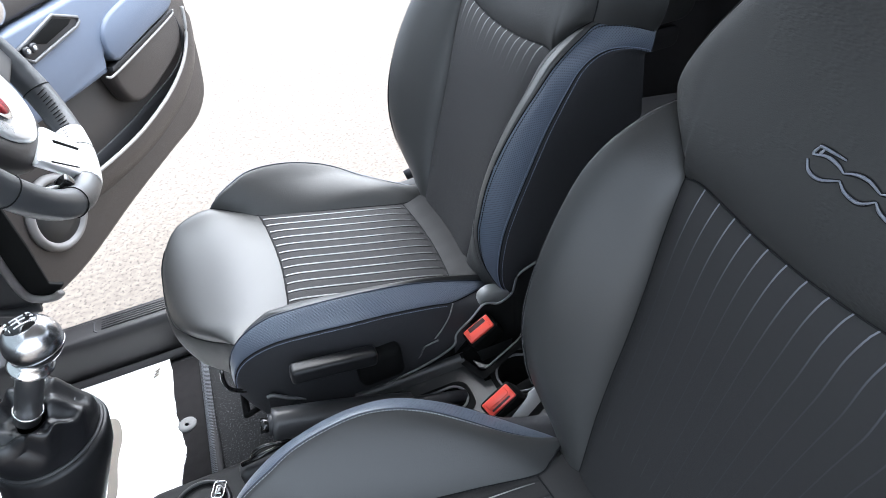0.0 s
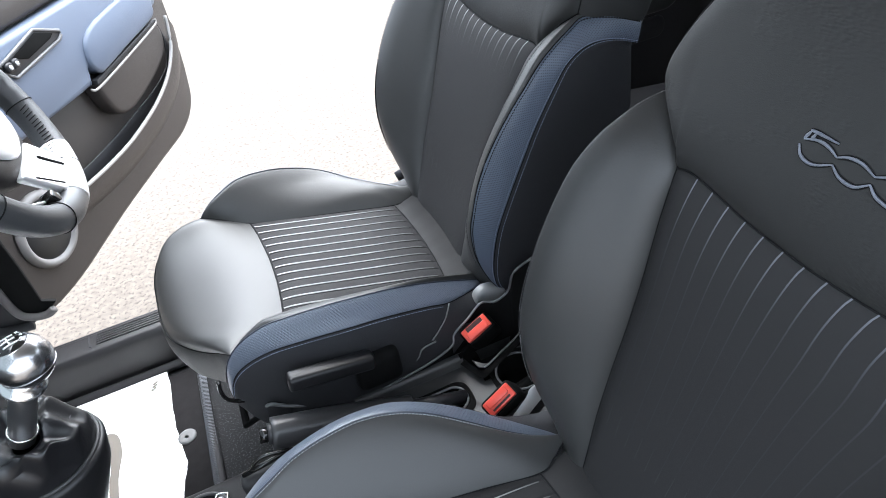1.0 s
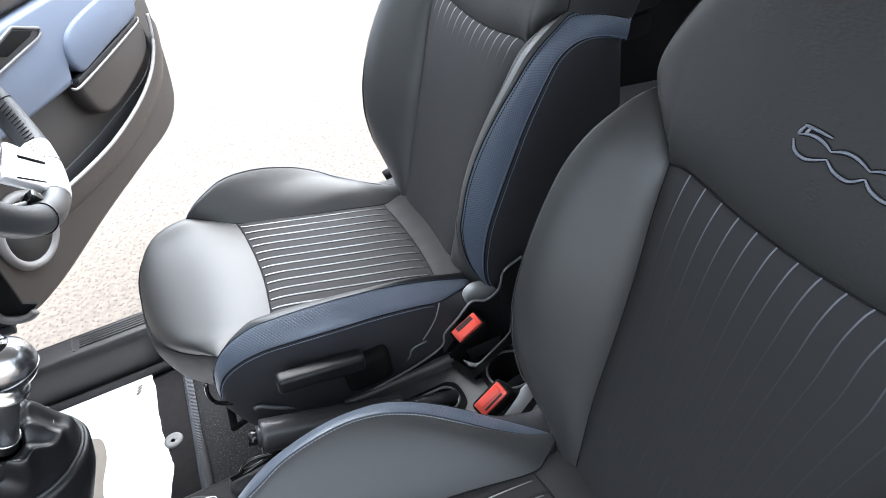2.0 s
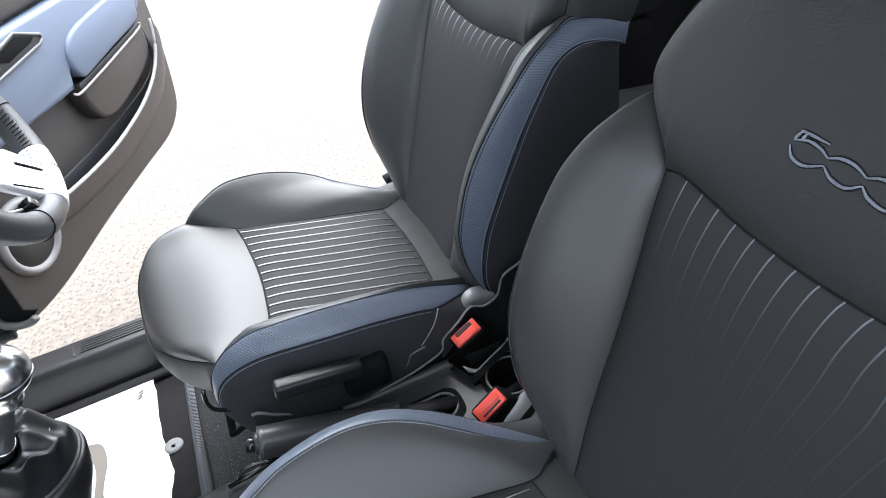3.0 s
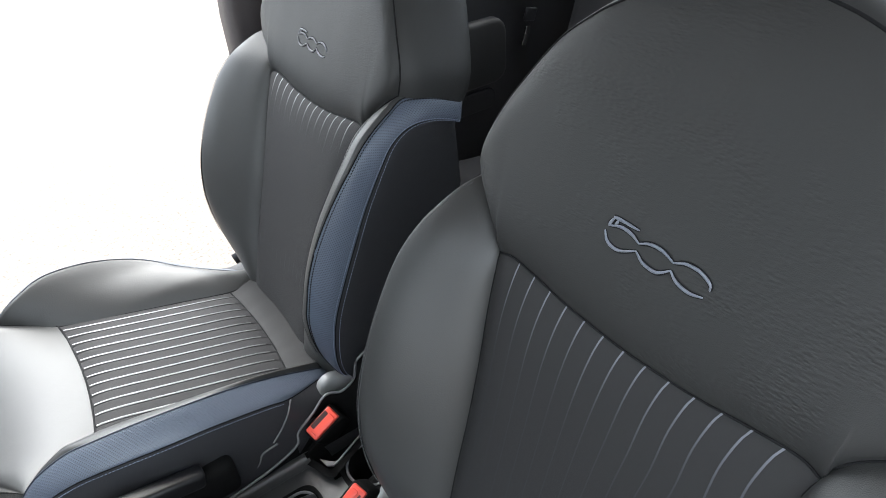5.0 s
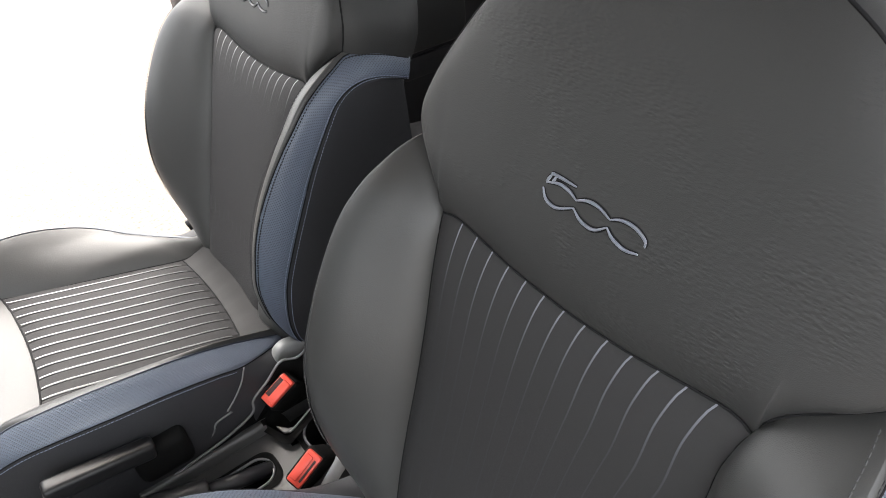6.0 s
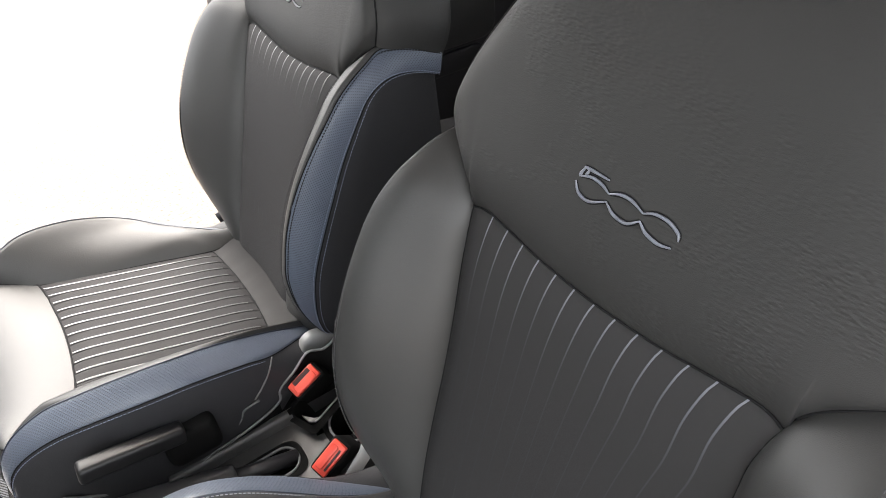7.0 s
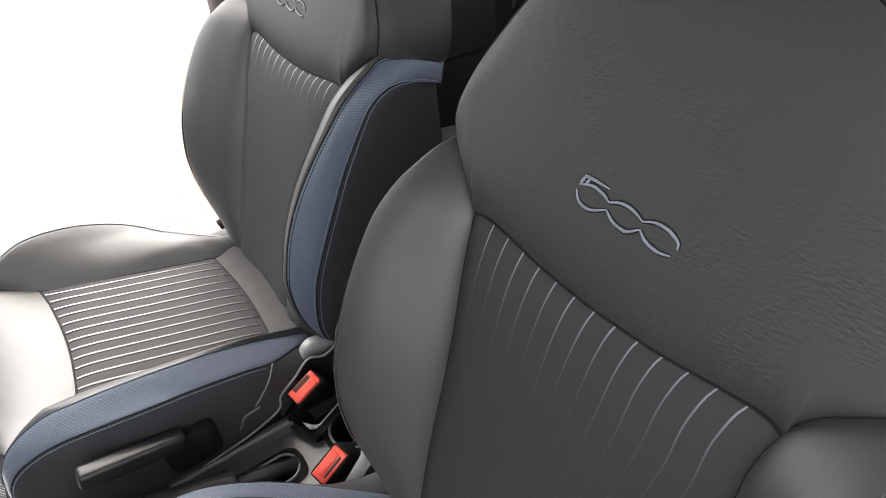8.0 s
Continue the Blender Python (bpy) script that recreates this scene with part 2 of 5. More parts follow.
# ---- mesh helpers ----
def link_mesh(name, mesh, mat, parent=None, label=""):
    if mat is not None:
        mesh.materials.append(mat)
    ob = new(name, mesh)
    if parent is not None:
        ob.parent = parent
    return tagged(ob, label)


def part(name, bm, mat, parent=None, label="", smooth=True):
    mesh = bpy.data.meshes.new(name)
    bm.to_mesh(mesh)
    bm.free()
    if smooth:
        mesh.shade_smooth()
    return link_mesh(name, mesh, mat, parent, label)


def thing(name, label, category, group="", at=(0, 0, 0)):
    ob = new(name)
    ob.location = at
    ob.empty_display_size = 0.05
    return tagged(ob, label, category, group)


def spline(points, n):
    """n places along a smooth curve through the points, evenly spaced in the points' own count."""
    p = np.array(points, float)
    q = np.vstack([2 * p[0] - p[1], p, 2 * p[-1] - p[-2]])
    out = []
    for u in np.linspace(0, len(p) - 1, n):
        i = min(int(u), len(p) - 2)
        t = u - i
        a, b, c, d = q[i:i + 4]
        out.append(0.5 * (2 * b + (c - a) * t + (2 * a - 5 * b + 4 * c - d) * t * t + (3 * b - a - 3 * c + d) * t ** 3))
    return np.array(out)


def sheet(name, grid, mat, parent=None, label="", flip=False, uv=None, hole=None):
    """A smooth quad sheet over a grid of places [i][j], with UVs in metres along and across (or as given)."""
    g = np.asarray(grid, float)
    n, k = g.shape[:2]
    if uv is None:
        du = np.zeros((n, k))
        dv = np.zeros((n, k))
        du[1:] = np.cumsum(np.linalg.norm(np.diff(g, axis=0), axis=2).mean(axis=1))[:, None]
        dv[:, 1:] = np.cumsum(np.linalg.norm(np.diff(g, axis=1), axis=2), axis=1)
        uv = np.stack([du, dv], axis=2)
    faces = []
    for i in range(n - 1):
        for j in range(k - 1):
            if hole is not None and hole((g[i, j] + g[i + 1, j + 1]) / 2):
                continue
            f = (i * k + j, (i + 1) * k + j, (i + 1) * k + j + 1, i * k + j + 1)
            faces.append(f[::-1] if flip else f)
    mesh = bpy.data.meshes.new(name)
    mesh.from_pydata([tuple(v) for v in g.reshape(-1, 3)], [], faces)
    layer = mesh.uv_layers.new(name="UVMap")
    flat = uv.reshape(-1, 2)
    ids = np.empty(len(mesh.loops), dtype=np.int32)
    mesh.loops.foreach_get("vertex_index", ids)
    layer.data.foreach_set("uv", flat[ids].astype(np.float32).ravel())
    mesh.shade_smooth()
    return link_mesh(name, mesh, mat, parent, label)


def puffed(a, b, crown, out, k=14, power=4.0):
    """A grid between two curves, swollen by crown along out, flat in its middle and turned down at both seams."""
    a, b, out = np.asarray(a, float), np.asarray(b, float), np.asarray(out, float)
    out = out / np.linalg.norm(out, axis=-1, keepdims=True)
    t = 0.5 - 0.5 * np.cos(np.linspace(0, math.pi, k))
    wide = np.linalg.norm(b - a, axis=1)
    g = np.empty((len(a), k, 3))
    for j in range(k):
        swell = crown * (1 - abs(2 * t[j] - 1) ** power) * np.minimum(1, wide / (4 * np.abs(crown) + 1e-6))
        g[:, j] = a + (b - a) * t[j] + (swell[:, None] * out)
    return g


def tube_mesh(points, r, sides=6, closed=False, taper=None):
    p = np.asarray(points, float)
    n = len(p)
    verts, faces = [], []
    for i in range(n):
        d = p[(i + 1) % n] - p[i - 1] if closed else p[min(i + 1, n - 1)] - p[max(i - 1, 0)]
        d = d / (np.linalg.norm(d) + 1e-9)
        ref = np.array((0, 0, 1.0)) if abs(d[2]) < 0.9 else np.array((1.0, 0, 0))
        s = np.cross(d, ref)
        s /= np.linalg.norm(s)
        w = np.cross(s, d)
        rr = r if taper is None else r * taper(i / (n - 1))
        for k in range(sides):
            a = 2 * math.pi * k / sides
            verts.append(tuple(p[i] + rr * (math.cos(a) * s + math.sin(a) * w)))
    for i in range(n if closed else n - 1):
        for k in range(sides):
            i2 = (i + 1) % n
            faces.append((i * sides + k, i * sides + (k + 1) % sides, i2 * sides + (k + 1) % sides, i2 * sides + k))
    if not closed:
        faces.append(tuple(range(sides))[::-1])
        faces.append(tuple((n - 1) * sides + k for k in range(sides)))
    return verts, faces


def tube(name, points, r, mat, parent=None, label="", sides=8, closed=False, taper=None):
    v, f = tube_mesh(points, r, sides, closed, taper)
    mesh = bpy.data.meshes.new(name)
    mesh.from_pydata(v, [], f)
    mesh.shade_smooth()
    return link_mesh(name, mesh, mat, parent, label)


def stitches(name, curve, mat, parent, pitch=0.0046, length=0.0030, r=0.0006):
    """A run of short stitches along a curve, joined into one strip of thread."""
    c = np.asarray(curve, float)
    s = np.concatenate([[0], np.cumsum(np.linalg.norm(np.diff(c, axis=0), axis=1))])
    verts, faces = [], []
    for a in np.arange(0, s[-1] - length, pitch):
        ends = [[np.interp(a + e, s, c[:, i]) for i in range(3)] for e in (0, length * 0.5, length)]
        v, f = tube_mesh(ends, r, 4)
        o = len(verts)
        verts += v
        faces += [tuple(o + i for i in q) for q in f]
    mesh = bpy.data.meshes.new(name)
    mesh.from_pydata(verts, [], faces)
    return link_mesh(name, mesh, mat, parent)


def block(size, bevel=0.004, segments=3):
    """A bevelled block round the origin."""
    bm = bmesh.new()
    bmesh.ops.create_cube(bm, size=1)
    bmesh.ops.scale(bm, vec=size, verts=bm.verts)
    if bevel:
        bmesh.ops.bevel(bm, geom=list(bm.edges), offset=bevel, segments=segments, affect="EDGES", profile=0.5)
    return bm


def placed(bm, m):
    bmesh.ops.transform(bm, matrix=m, verts=bm.verts)
    return bm


def slab(outline, thick, bevel=0.0, segments=2):
    """A plate with the given outline in x and y, from z = 0 up to thick."""
    bm = bmesh.new()
    low = [bm.verts.new((x, y, 0)) for x, y in outline]
    face = bm.faces.new(low)
    up = bmesh.ops.extrude_face_region(bm, geom=[face])
    bmesh.ops.translate(bm, vec=(0, 0, thick), verts=[v for v in up["geom"] if isinstance(v, bmesh.types.BMVert)])
    bmesh.ops.recalc_face_normals(bm, faces=bm.faces)
    if bevel:
        edges = [e for e in bm.edges if len(e.link_faces) == 2 and e.calc_face_angle(0) > 0.6]
        bmesh.ops.bevel(bm, geom=edges, offset=bevel, segments=segments, affect="EDGES", profile=0.5)
    return bm


def turned(profile, steps=32):
    """A body turned round z from (radius, height) pairs."""
    bm = bmesh.new()
    rings = []
    for r, z in profile:
        rings.append([bm.verts.new((r * math.cos(2 * math.pi * i / steps), r * math.sin(2 * math.pi * i / steps), z)) for i in range(steps)])
    for a, b in zip(rings, rings[1:]):
        for i in range(steps):
            bm.faces.new((a[i], a[(i + 1) % steps], b[(i + 1) % steps], b[i]))
    bm.faces.new(rings[0][::-1])
    bm.faces.new(rings[-1])
    bmesh.ops.remove_doubles(bm, verts=bm.verts, dist=1e-6)
    bmesh.ops.recalc_face_normals(bm, faces=bm.faces)
    return bm


def rounded(w, h, r, n=6):
    """The outline of a rounded rectangle."""
    pts = []
    for cx, cy, a0 in ((w / 2 - r, h / 2 - r, 0), (-w / 2 + r, h / 2 - r, 90), (-w / 2 + r, -h / 2 + r, 180), (w / 2 - r, -h / 2 + r, 270)):
        for i in range(n + 1):
            a = radians(a0 + 90 * i / n)
            pts.append((cx + r * math.cos(a), cy + r * math.sin(a)))
    return pts

# ---- setting ----
def ground_sheet():
    bm = bmesh.new()
    bmesh.ops.create_grid(bm, x_segments=40, y_segments=40, size=400)
    ob = part("ground", bm, concrete)
    tagged(ob, "pale sunlit concrete ground outside the open car door", "ground", kind="structure")


def setting_block(name, lo, hi, mat, label, category, bevel=0.01):
    size = [b - a for a, b in zip(lo, hi)]
    bm = placed(block(size, bevel), Matrix.Translation([(a + b) / 2 for a, b in zip(lo, hi)]))
    return tagged(part(name, bm, mat, smooth=False), label, category, kind="structure")


ground_sheet()
FLOOR = 0.25
setting_block("floor", (-0.75, -0.60, FLOOR - 0.03), (1.0, 0.60, FLOOR), carpet, "charcoal carpeted car floor between the sills", "floor", 0.004)
setting_block("wall_front", (-0.80, -0.70, FLOOR), (-0.74, 0.70, 0.95), dark_trim, "dark carpeted bulkhead ahead of the footwells", "wall")
# rear wall raised to keep light out of the rear
setting_block("wall_rear", (1.72, -0.62, 0.3), (1.78, 0.62, 1.25), dark_trim, "dark trimmed rear wall of the cabin, raised to block light", "wall")
# roof out of view, its edges set to shape the light on the seats
setting_block("ceiling", (-0.10, -0.53, 1.455), (1.75, 0.53, 1.485), headliner, "unseen pale grey roof lining, edges set to shape light", "ceiling", 0.01)
# quarter panels cover the side windows too, to keep sun off the bench
setting_block("wall_rear_quarter", (0.815, 0.605, 0.3), (1.75, 0.66, 1.30), dark_trim, "dark trimmed rear quarter panel on the driver's side, raised to block light", "wall")
setting_block("wall_rear_quarter", (0.815, -0.66, 0.3), (1.75, -0.605, 1.30), dark_trim, "dark trimmed rear quarter panel on the passenger's side, raised to block light", "wall")


def sill(side):
    """A door sill: a rounded body with a ribbed tread along its top, swept along x."""
    prof = [(0.600, 0.24), (0.602, 0.30), (0.605, 0.340), (0.611, 0.356), (0.622, 0.363), (0.655, 0.365), (0.670, 0.361), (0.679, 0.345), (0.686, 0.20)]
    xs = np.linspace(-0.72, 1.0, 24)
    g = [[(x, side * y, z) for y, z in spline(prof, 40)] for x in xs]
    base = sheet("door_sill" , g, sill_plastic, None, flip=side > 0)
    tagged(base, "black grained plastic door sill with ribbed tread", "sill", kind="structure")
    if side > 0:
        for k in range(5):
            y = 0.630 + 0.0075 * k
            tube("tread_rib", [(-0.19, y, 0.3638), (-0.15, y, 0.3648), (0.5, y, 0.3648)], 0.0022, sill_plastic, base)
        tube("tread_edge", [(-0.20, 0.624, 0.3632), (-0.206, 0.630, 0.3645), (-0.206, 0.662, 0.3645)], 0.0016, satin_plastic, base)
        tube("carpet_edge", [(x, 0.590 + 0.003 * math.sin(x * 9), FLOOR + 0.012) for x in np.linspace(-0.7, 0.5, 30)], 0.011, edging, base, "ribbed carpet edging along the sill")


sill(1)
sill(-1)


def pillar(side):
    g = []
    for z in np.linspace(0.40, 1.455, 14):
        y = 0.645 - 0.10 * max(0, (z - 0.95) / 0.47) ** 1.2
        g.append([(0.672 + x + 0.05 * max(0, z - 0.95), side * (y + d), z) for x, d in ((0.0, 0.09), (-0.004, 0.05), (0.0, 0.01), (0.012, 0.0), (0.13, -0.004), (0.15, 0.01), (0.15, 0.09))])
    t = tagged(sheet("wall_pillar", g, pillar_trim, flip=side < 0), "dark trimmed door pillar behind the front seat", "pillar", kind="structure")
    return t


pillar(1)
pillar(-1)


def windscreen():
    """Unseen raked glass between the dashboard and the roof's front edge, bowed forward in its middle, darkened to cut
    light.
    """
    g = []
    for v in np.linspace(0, 1, 12):
        half = 0.66 - 0.13 * v
        g.append([(-0.78 + 0.66 * v - 0.05 * (1 - w * w), half * w, 0.99 + 0.47 * v ** 0.9) for w in np.linspace(-1, 1, 20)])
    pane = sheet("window_windscreen", g, light_cut_glass)
    tagged(pane, "unseen windscreen glass, darkened to cut light from ahead", "windscreen", kind="structure")
    for side in (-1, 1):
        rail = [(p[0][0], side * abs(p[0][1]), p[0][2]) for p in g]
        post = tube("trim_pillar", rail, 0.028, dark_trim, sides=10)
        tagged(post, "dark trimmed windscreen pillar", "pillar", kind="structure")


windscreen()


def tunnel():
    """The carpeted hump along the car's middle."""
    prof = [(-0.16, FLOOR - 0.01), (-0.135, 0.34), (-0.11, 0.395), (-0.06, 0.415), (0.06, 0.415), (0.11, 0.395), (0.135, 0.34), (0.16, FLOOR - 0.01)]
    g = [[(x, y, z) for y, z in spline(prof, 28)] for x in np.linspace(-0.72, 1.0, 12)]
    tagged(sheet("floor_tunnel", g, carpet, flip=True), "charcoal carpeted transmission tunnel between the seats", "floor", kind="structure")


tunnel()


# ---- front seats ----
RECLINE = radians(21)
SIN, COS = math.sin(RECLINE), math.cos(RECLINE)
ROLL = 0.004


def front_seat(name, label, side, shift, centre, mark):
    """A front seat facing -x. Its p runs towards the car's middle; side is -1 where that is -y."""
    seat = thing(name, label, "seat", "front seats", (0.35 + shift, centre, FLOOR))
    base = np.array((0.35 + shift, centre, FLOOR))
    flip = side < 0

    def bk(c):
        c = np.asarray(c, float)
        p, q, d = c[..., 0], c[..., 1], c[..., 2]
        return np.stack([0.66 + shift + q * SIN - d * COS, centre + side * p, 0.937 + q * COS + d * SIN], axis=-1) - base

    def cu(c):
        c = np.asarray(c, float)
        return np.stack([c[..., 0] + shift, centre + side * c[..., 1], c[..., 2]], axis=-1) - base

    def m(c, h):
        c = np.array(c, float)
        c[..., h] *= -1
        return c

    def ease(u):
        u = np.clip(u, 0, 1)
        return u * u * (3 - 2 * u)

    def seam(points, r=0.0011):
        tube("seam", points, r, thread_dark, seat, sides=5)

    # backrest: seam curves from the bottom up, in (p, q, d)
    N = 60
    c1 = spline([(0.100, -0.42, -0.004), (0.106, -0.36, 0.0), (0.117, -0.30, 0.0), (0.124, -0.24, 0.0), (0.129, -0.18, 0.0), (0.136, -0.12, 0.0), (0.1455, -0.06, 0.0), (0.1515, -0.015, -0.001), (0.156, -0.002, -0.005)], N)
    # the passenger's insert is widened on its outboard side to fit the camera's view
    c1_out = c1.copy()
    if side > 0:
        c1_out[:, 0] *= 1 + 0.055 * ease((-0.03 - c1[:, 1]) / 0.05)
    ridge = [(0.203, -0.375, -0.027), (0.205, -0.352, 0.001), (0.207, -0.31, 0.037), (0.210, -0.26, 0.062), (0.216, -0.22, 0.072), (0.218, -0.18, 0.077), (0.220, -0.14, 0.077), (0.223, -0.10, 0.073), (0.226, -0.06, 0.065), (0.227, -0.03, 0.056), (0.223, 0.0, 0.043), (0.219, 0.02, 0.029), (0.214, 0.042, 0.009), (0.2075, 0.058, -0.012)]
    c2 = spline(ridge, N)
    outer = spline(ridge + [(0.215, 0.062, -0.032), (0.221, 0.065, -0.050), (0.223, 0.066, -0.072), (0.223, 0.065, -0.100)], N)
    inner = spline([(0.2045, -0.377, -0.029), (0.210, -0.358, -0.009), (0.218, -0.324, 0.010), (0.227, -0.28, 0.025), (0.234, -0.239, 0.0335), (0.236, -0.187, 0.0325), (0.238, -0.121, 0.028), (0.2385, -0.085, 0.0245), (0.238, -0.053, 0.0185), (0.237, -0.024, 0.0115), (0.236, 0.0004, 0.004), (0.235, 0.0185, -0.009), (0.234, 0.0305, -0.027), (0.232, 0.0365, -0.050), (0.231, 0.0385, -0.074), (0.230, 0.0375, -0.100)], N)
    rear = inner.copy()
    rear[:, 2] = np.interp(inner[:, 1], [-0.30, -0.05, 0.03], [-0.150, -0.135, -0.100])
    rear[:, 0] = np.minimum(inner[:, 0] - 0.008, 0.222)

    # the seam under the upper panel, from the middle outwards
    lift = [(0.0, -0.0105, -0.005), (0.033, -0.0095, -0.005), (0.065, -0.0075, -0.005), (0.097, -0.003, -0.005), (0.130, 0.001, -0.005), (0.144, 0.0005, -0.005), (0.156, -0.002, -0.005), (0.159, 0.006, -0.005), (0.166, 0.014, -0.005), (0.175, 0.027, -0.006), (0.189, 0.042, -0.008), (0.2075, 0.058, -0.012)]
    lift_out = lift[:6] + [(0.155, -0.003, -0.005), (0.156, 0.006, -0.005), (0.1615, 0.016, -0.005), (0.169, 0.0245, -0.006), (0.180, 0.034, -0.007), (0.191, 0.043, -0.009), (0.2075, 0.058, -0.012)]

    # the seam over the insert dips in its middle and lifts just inside its corners
    DIP_W, DIP_Q = [0.0, 0.21, 0.42, 0.62, 0.83, 0.92, 1.0], [-0.0085, -0.0075, -0.005, -0.001, 0.003, 0.0025, 0.0]

    def back_insert(t, v):
        """A place on the cloth insert: t across, v from the crease to the top seam."""
        t, v = np.asarray(t, float), np.asarray(v, float)
        i = v * (N - 1)
        edge = np.stack([np.interp(i, np.arange(N), c1[:, k]) for k in range(3)], axis=-1)
        w = 2 * t - 1
        edge[..., 0] = np.where(w < 0, np.interp(i, np.arange(N), c1_out[:, 0]), edge[..., 0])
        down = -0.002 - edge[..., 1]
        q = edge[..., 1] + np.interp(np.abs(w), DIP_W, DIP_Q) * np.exp(-down / 0.05)
        d = edge[..., 2] + (0.020 * (1 - np.exp(-down / 0.042)) - 0.014 * (1 - np.exp(-down / 0.15))) * (1 - np.abs(w) ** 8) - 0.010 * (1 - w ** 2) * (1 - v)
        return np.stack([edge[..., 0] * w, q, d], axis=-1)

    tt, vv = np.meshgrid(np.linspace(0, 1, 50), np.linspace(0, 1, 70))
    insert = sheet("backrest_insert", bk(back_insert(tt, vv)), cloth, seat, "charcoal cloth insert with fading pale stripes", flip=flip)
    for k in range(13):
        t0 = 0.5 + (-0.1285 + 0.0213 * k) / 0.310
        # stripe tone and length differ by seat to paint in how light falls
        long = (0.25 if side > 0 else 0.055) * (1 + 0.12 * math.sin(2.1 * k))
        for far, near, mat in ((long, 0.0008, stripe_dim if side > 0 else stripe_white), (0.262, 0.292, stripe_white)):
            fall = np.linspace(near, far, 40)
            vs = np.interp(-0.002 - fall, c1[:, 1], np.arange(N) / (N - 1))
            half = (0.0008 if side > 0 else 0.0010) / 0.3 * np.linspace(1, 0.6, 40)
            g = np.stack([back_insert(t0 - half, vs), back_insert(np.full(40, t0), vs), back_insert(t0 + half, vs)], axis=1)
            g[:, :, 2] += 0.0005
            g[:, :, 1] += 0.0002
            u = np.linspace(0, 1, 40) if mat is stripe_dim or far < 0.2 else 0.75 + 0.2 * np.abs(np.linspace(-1, 1, 40))
            fade = 1.02 - (1 - u) ** (8 if side > 0 else 2.4) * 0.95
            uv = np.stack([np.repeat(fade[:, None], 3, 1), np.zeros((40, 3))], axis=2)
            sheet("stripe", bk(g), mat, insert, flip=flip, uv=uv)
    for h in (1, -1):
        mm = (lambda c: c) if h > 0 else (lambda c: m(c, 0))
        fl = flip if h > 0 else not flip
        ca = c1 if h > 0 else c1_out
        g = puffed(ca, c2, 0.010, (-0.55, 0, 0.85), 18)
        top = spline((lift if h > 0 else lift_out)[6:], 40)
        way = np.concatenate([[0], np.cumsum(np.linalg.norm(np.diff(top, axis=0), axis=1))])
        t = 0.5 - 0.5 * np.cos(np.linspace(0, math.pi, 18))
        top = np.stack([np.interp(t * way[-1], way, top[:, k]) for k in range(3)], axis=1)
        pull = ease((np.arange(N) - 46) / 13.0)[:, None, None]
        g = g + pull * (top - g[-1])[None]
        sheet("backrest_bolster", bk(mm(g)), smooth_leather, seat, flip=fl)
        band = inner
        # the leather laps over the ridge before the blue band begins
        lap = outer + (band - outer) * (0.19 * (1 - ease((np.arange(N) - 42) / 8.0)) * ease((np.arange(N) - 12) / 30.0))[:, None]
        lap[:, 0] += 0.0012
        lap[:, 2] += 0.0008
        sheet("backrest_lap", bk(mm(puffed(outer, lap, 0.0012, (0.6, 0.0, 0.6), 6))), smooth_leather, seat, flip=fl)
        stitches("stitching", bk(mm((outer * 0.3 + lap * 0.7 + np.array((0.0006, 0, 0.0012)))[14:44])), thread_shadow, seat, r=0.0006)
        g = puffed(lap, band, 0.004, (0.8, 0.0, 0.3), 12)
        sheet("backrest_side_trim", bk(mm(g)), blue_leather, seat, "perforated blue leather side band", flip=fl)
        edge_in, edge_out = g[:, 9] + np.array((0.0006, 0, 0.0004)), g[:, 2] + np.array((0.0006, 0, 0.0004))
        g_side = puffed(band, rear, 0.004, (1, 0, 0), 18)
        sheet("backrest_side_panel", bk(mm(g_side)), mesh_cloth, seat, "black cloth side panel", flip=fl)
        if side > 0 or h > 0:
            seam(bk(mm(ca)), 0.0010 if side > 0 else 0.0005)
        seam(bk(mm(lap)))
        seam(bk(mm(band)))
        off = c2 + np.array((-0.006, 0, 0.0042))
        stitches("stitching", bk(mm(off[8:-2])), thread_shadow, seat)
        stitches("stitching", bk(mm(edge_in)), thread_blue, seat)
        beside = g_side[:, 2] + np.array((0.0006, 0, 0.0))
        stitches("stitching", bk(mm(beside)), thread_blue, seat, r=0.0005)
        stitches("stitching", bk(mm(edge_out)), thread_dark, seat, 0.004, 0.0024, 0.0008)
    # upper panel
    low = spline([(-p, q, d) for p, q, d in lift_out[:0:-1]] + lift, 91)
    crest = [(0.0, 0.263, -0.004), (0.040, 0.258, -0.003), (0.074, 0.248, -0.002), (0.110, 0.230, 0.0), (0.130, 0.216, 0.0), (0.150, 0.199, 0.0), (0.163, 0.182, 0.0), (0.176, 0.162, 0.0), (0.194, 0.131, 0.0), (0.2085, 0.10, -0.003), (0.2115, 0.080, -0.007), (0.2075, 0.058, -0.012)]
    high = spline([(-p, q, d) for p, q, d in crest[:0:-1]] + crest, 91)
    g = puffed(low, high, 0.010, (0, 0, 1), 36, 5.0)
    # the padding rolls under just above the seam
    t = 0.5 - 0.5 * np.cos(np.linspace(0, math.pi, 36))
    g[:, :, 2] += ROLL * (1 - np.exp(-t / 0.06)) * (1 - t ** 6) * np.sin(math.pi * np.linspace(0, 1, 91))[:, None] ** 0.5
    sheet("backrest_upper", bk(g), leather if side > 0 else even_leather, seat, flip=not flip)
    a = np.linspace(math.pi, 0, 91)
    rim = high * np.array((1.0, 1.0, 0.0)) + np.stack([np.clip(high[:, 0] / 0.05, -1, 1) * 0.013, 0.008 * np.sin(a), np.full(91, -0.105)], axis=1)
    g = puffed(high, rim, 0.010, np.stack([np.cos(a), np.sin(a), 0 * a], axis=1), 12)
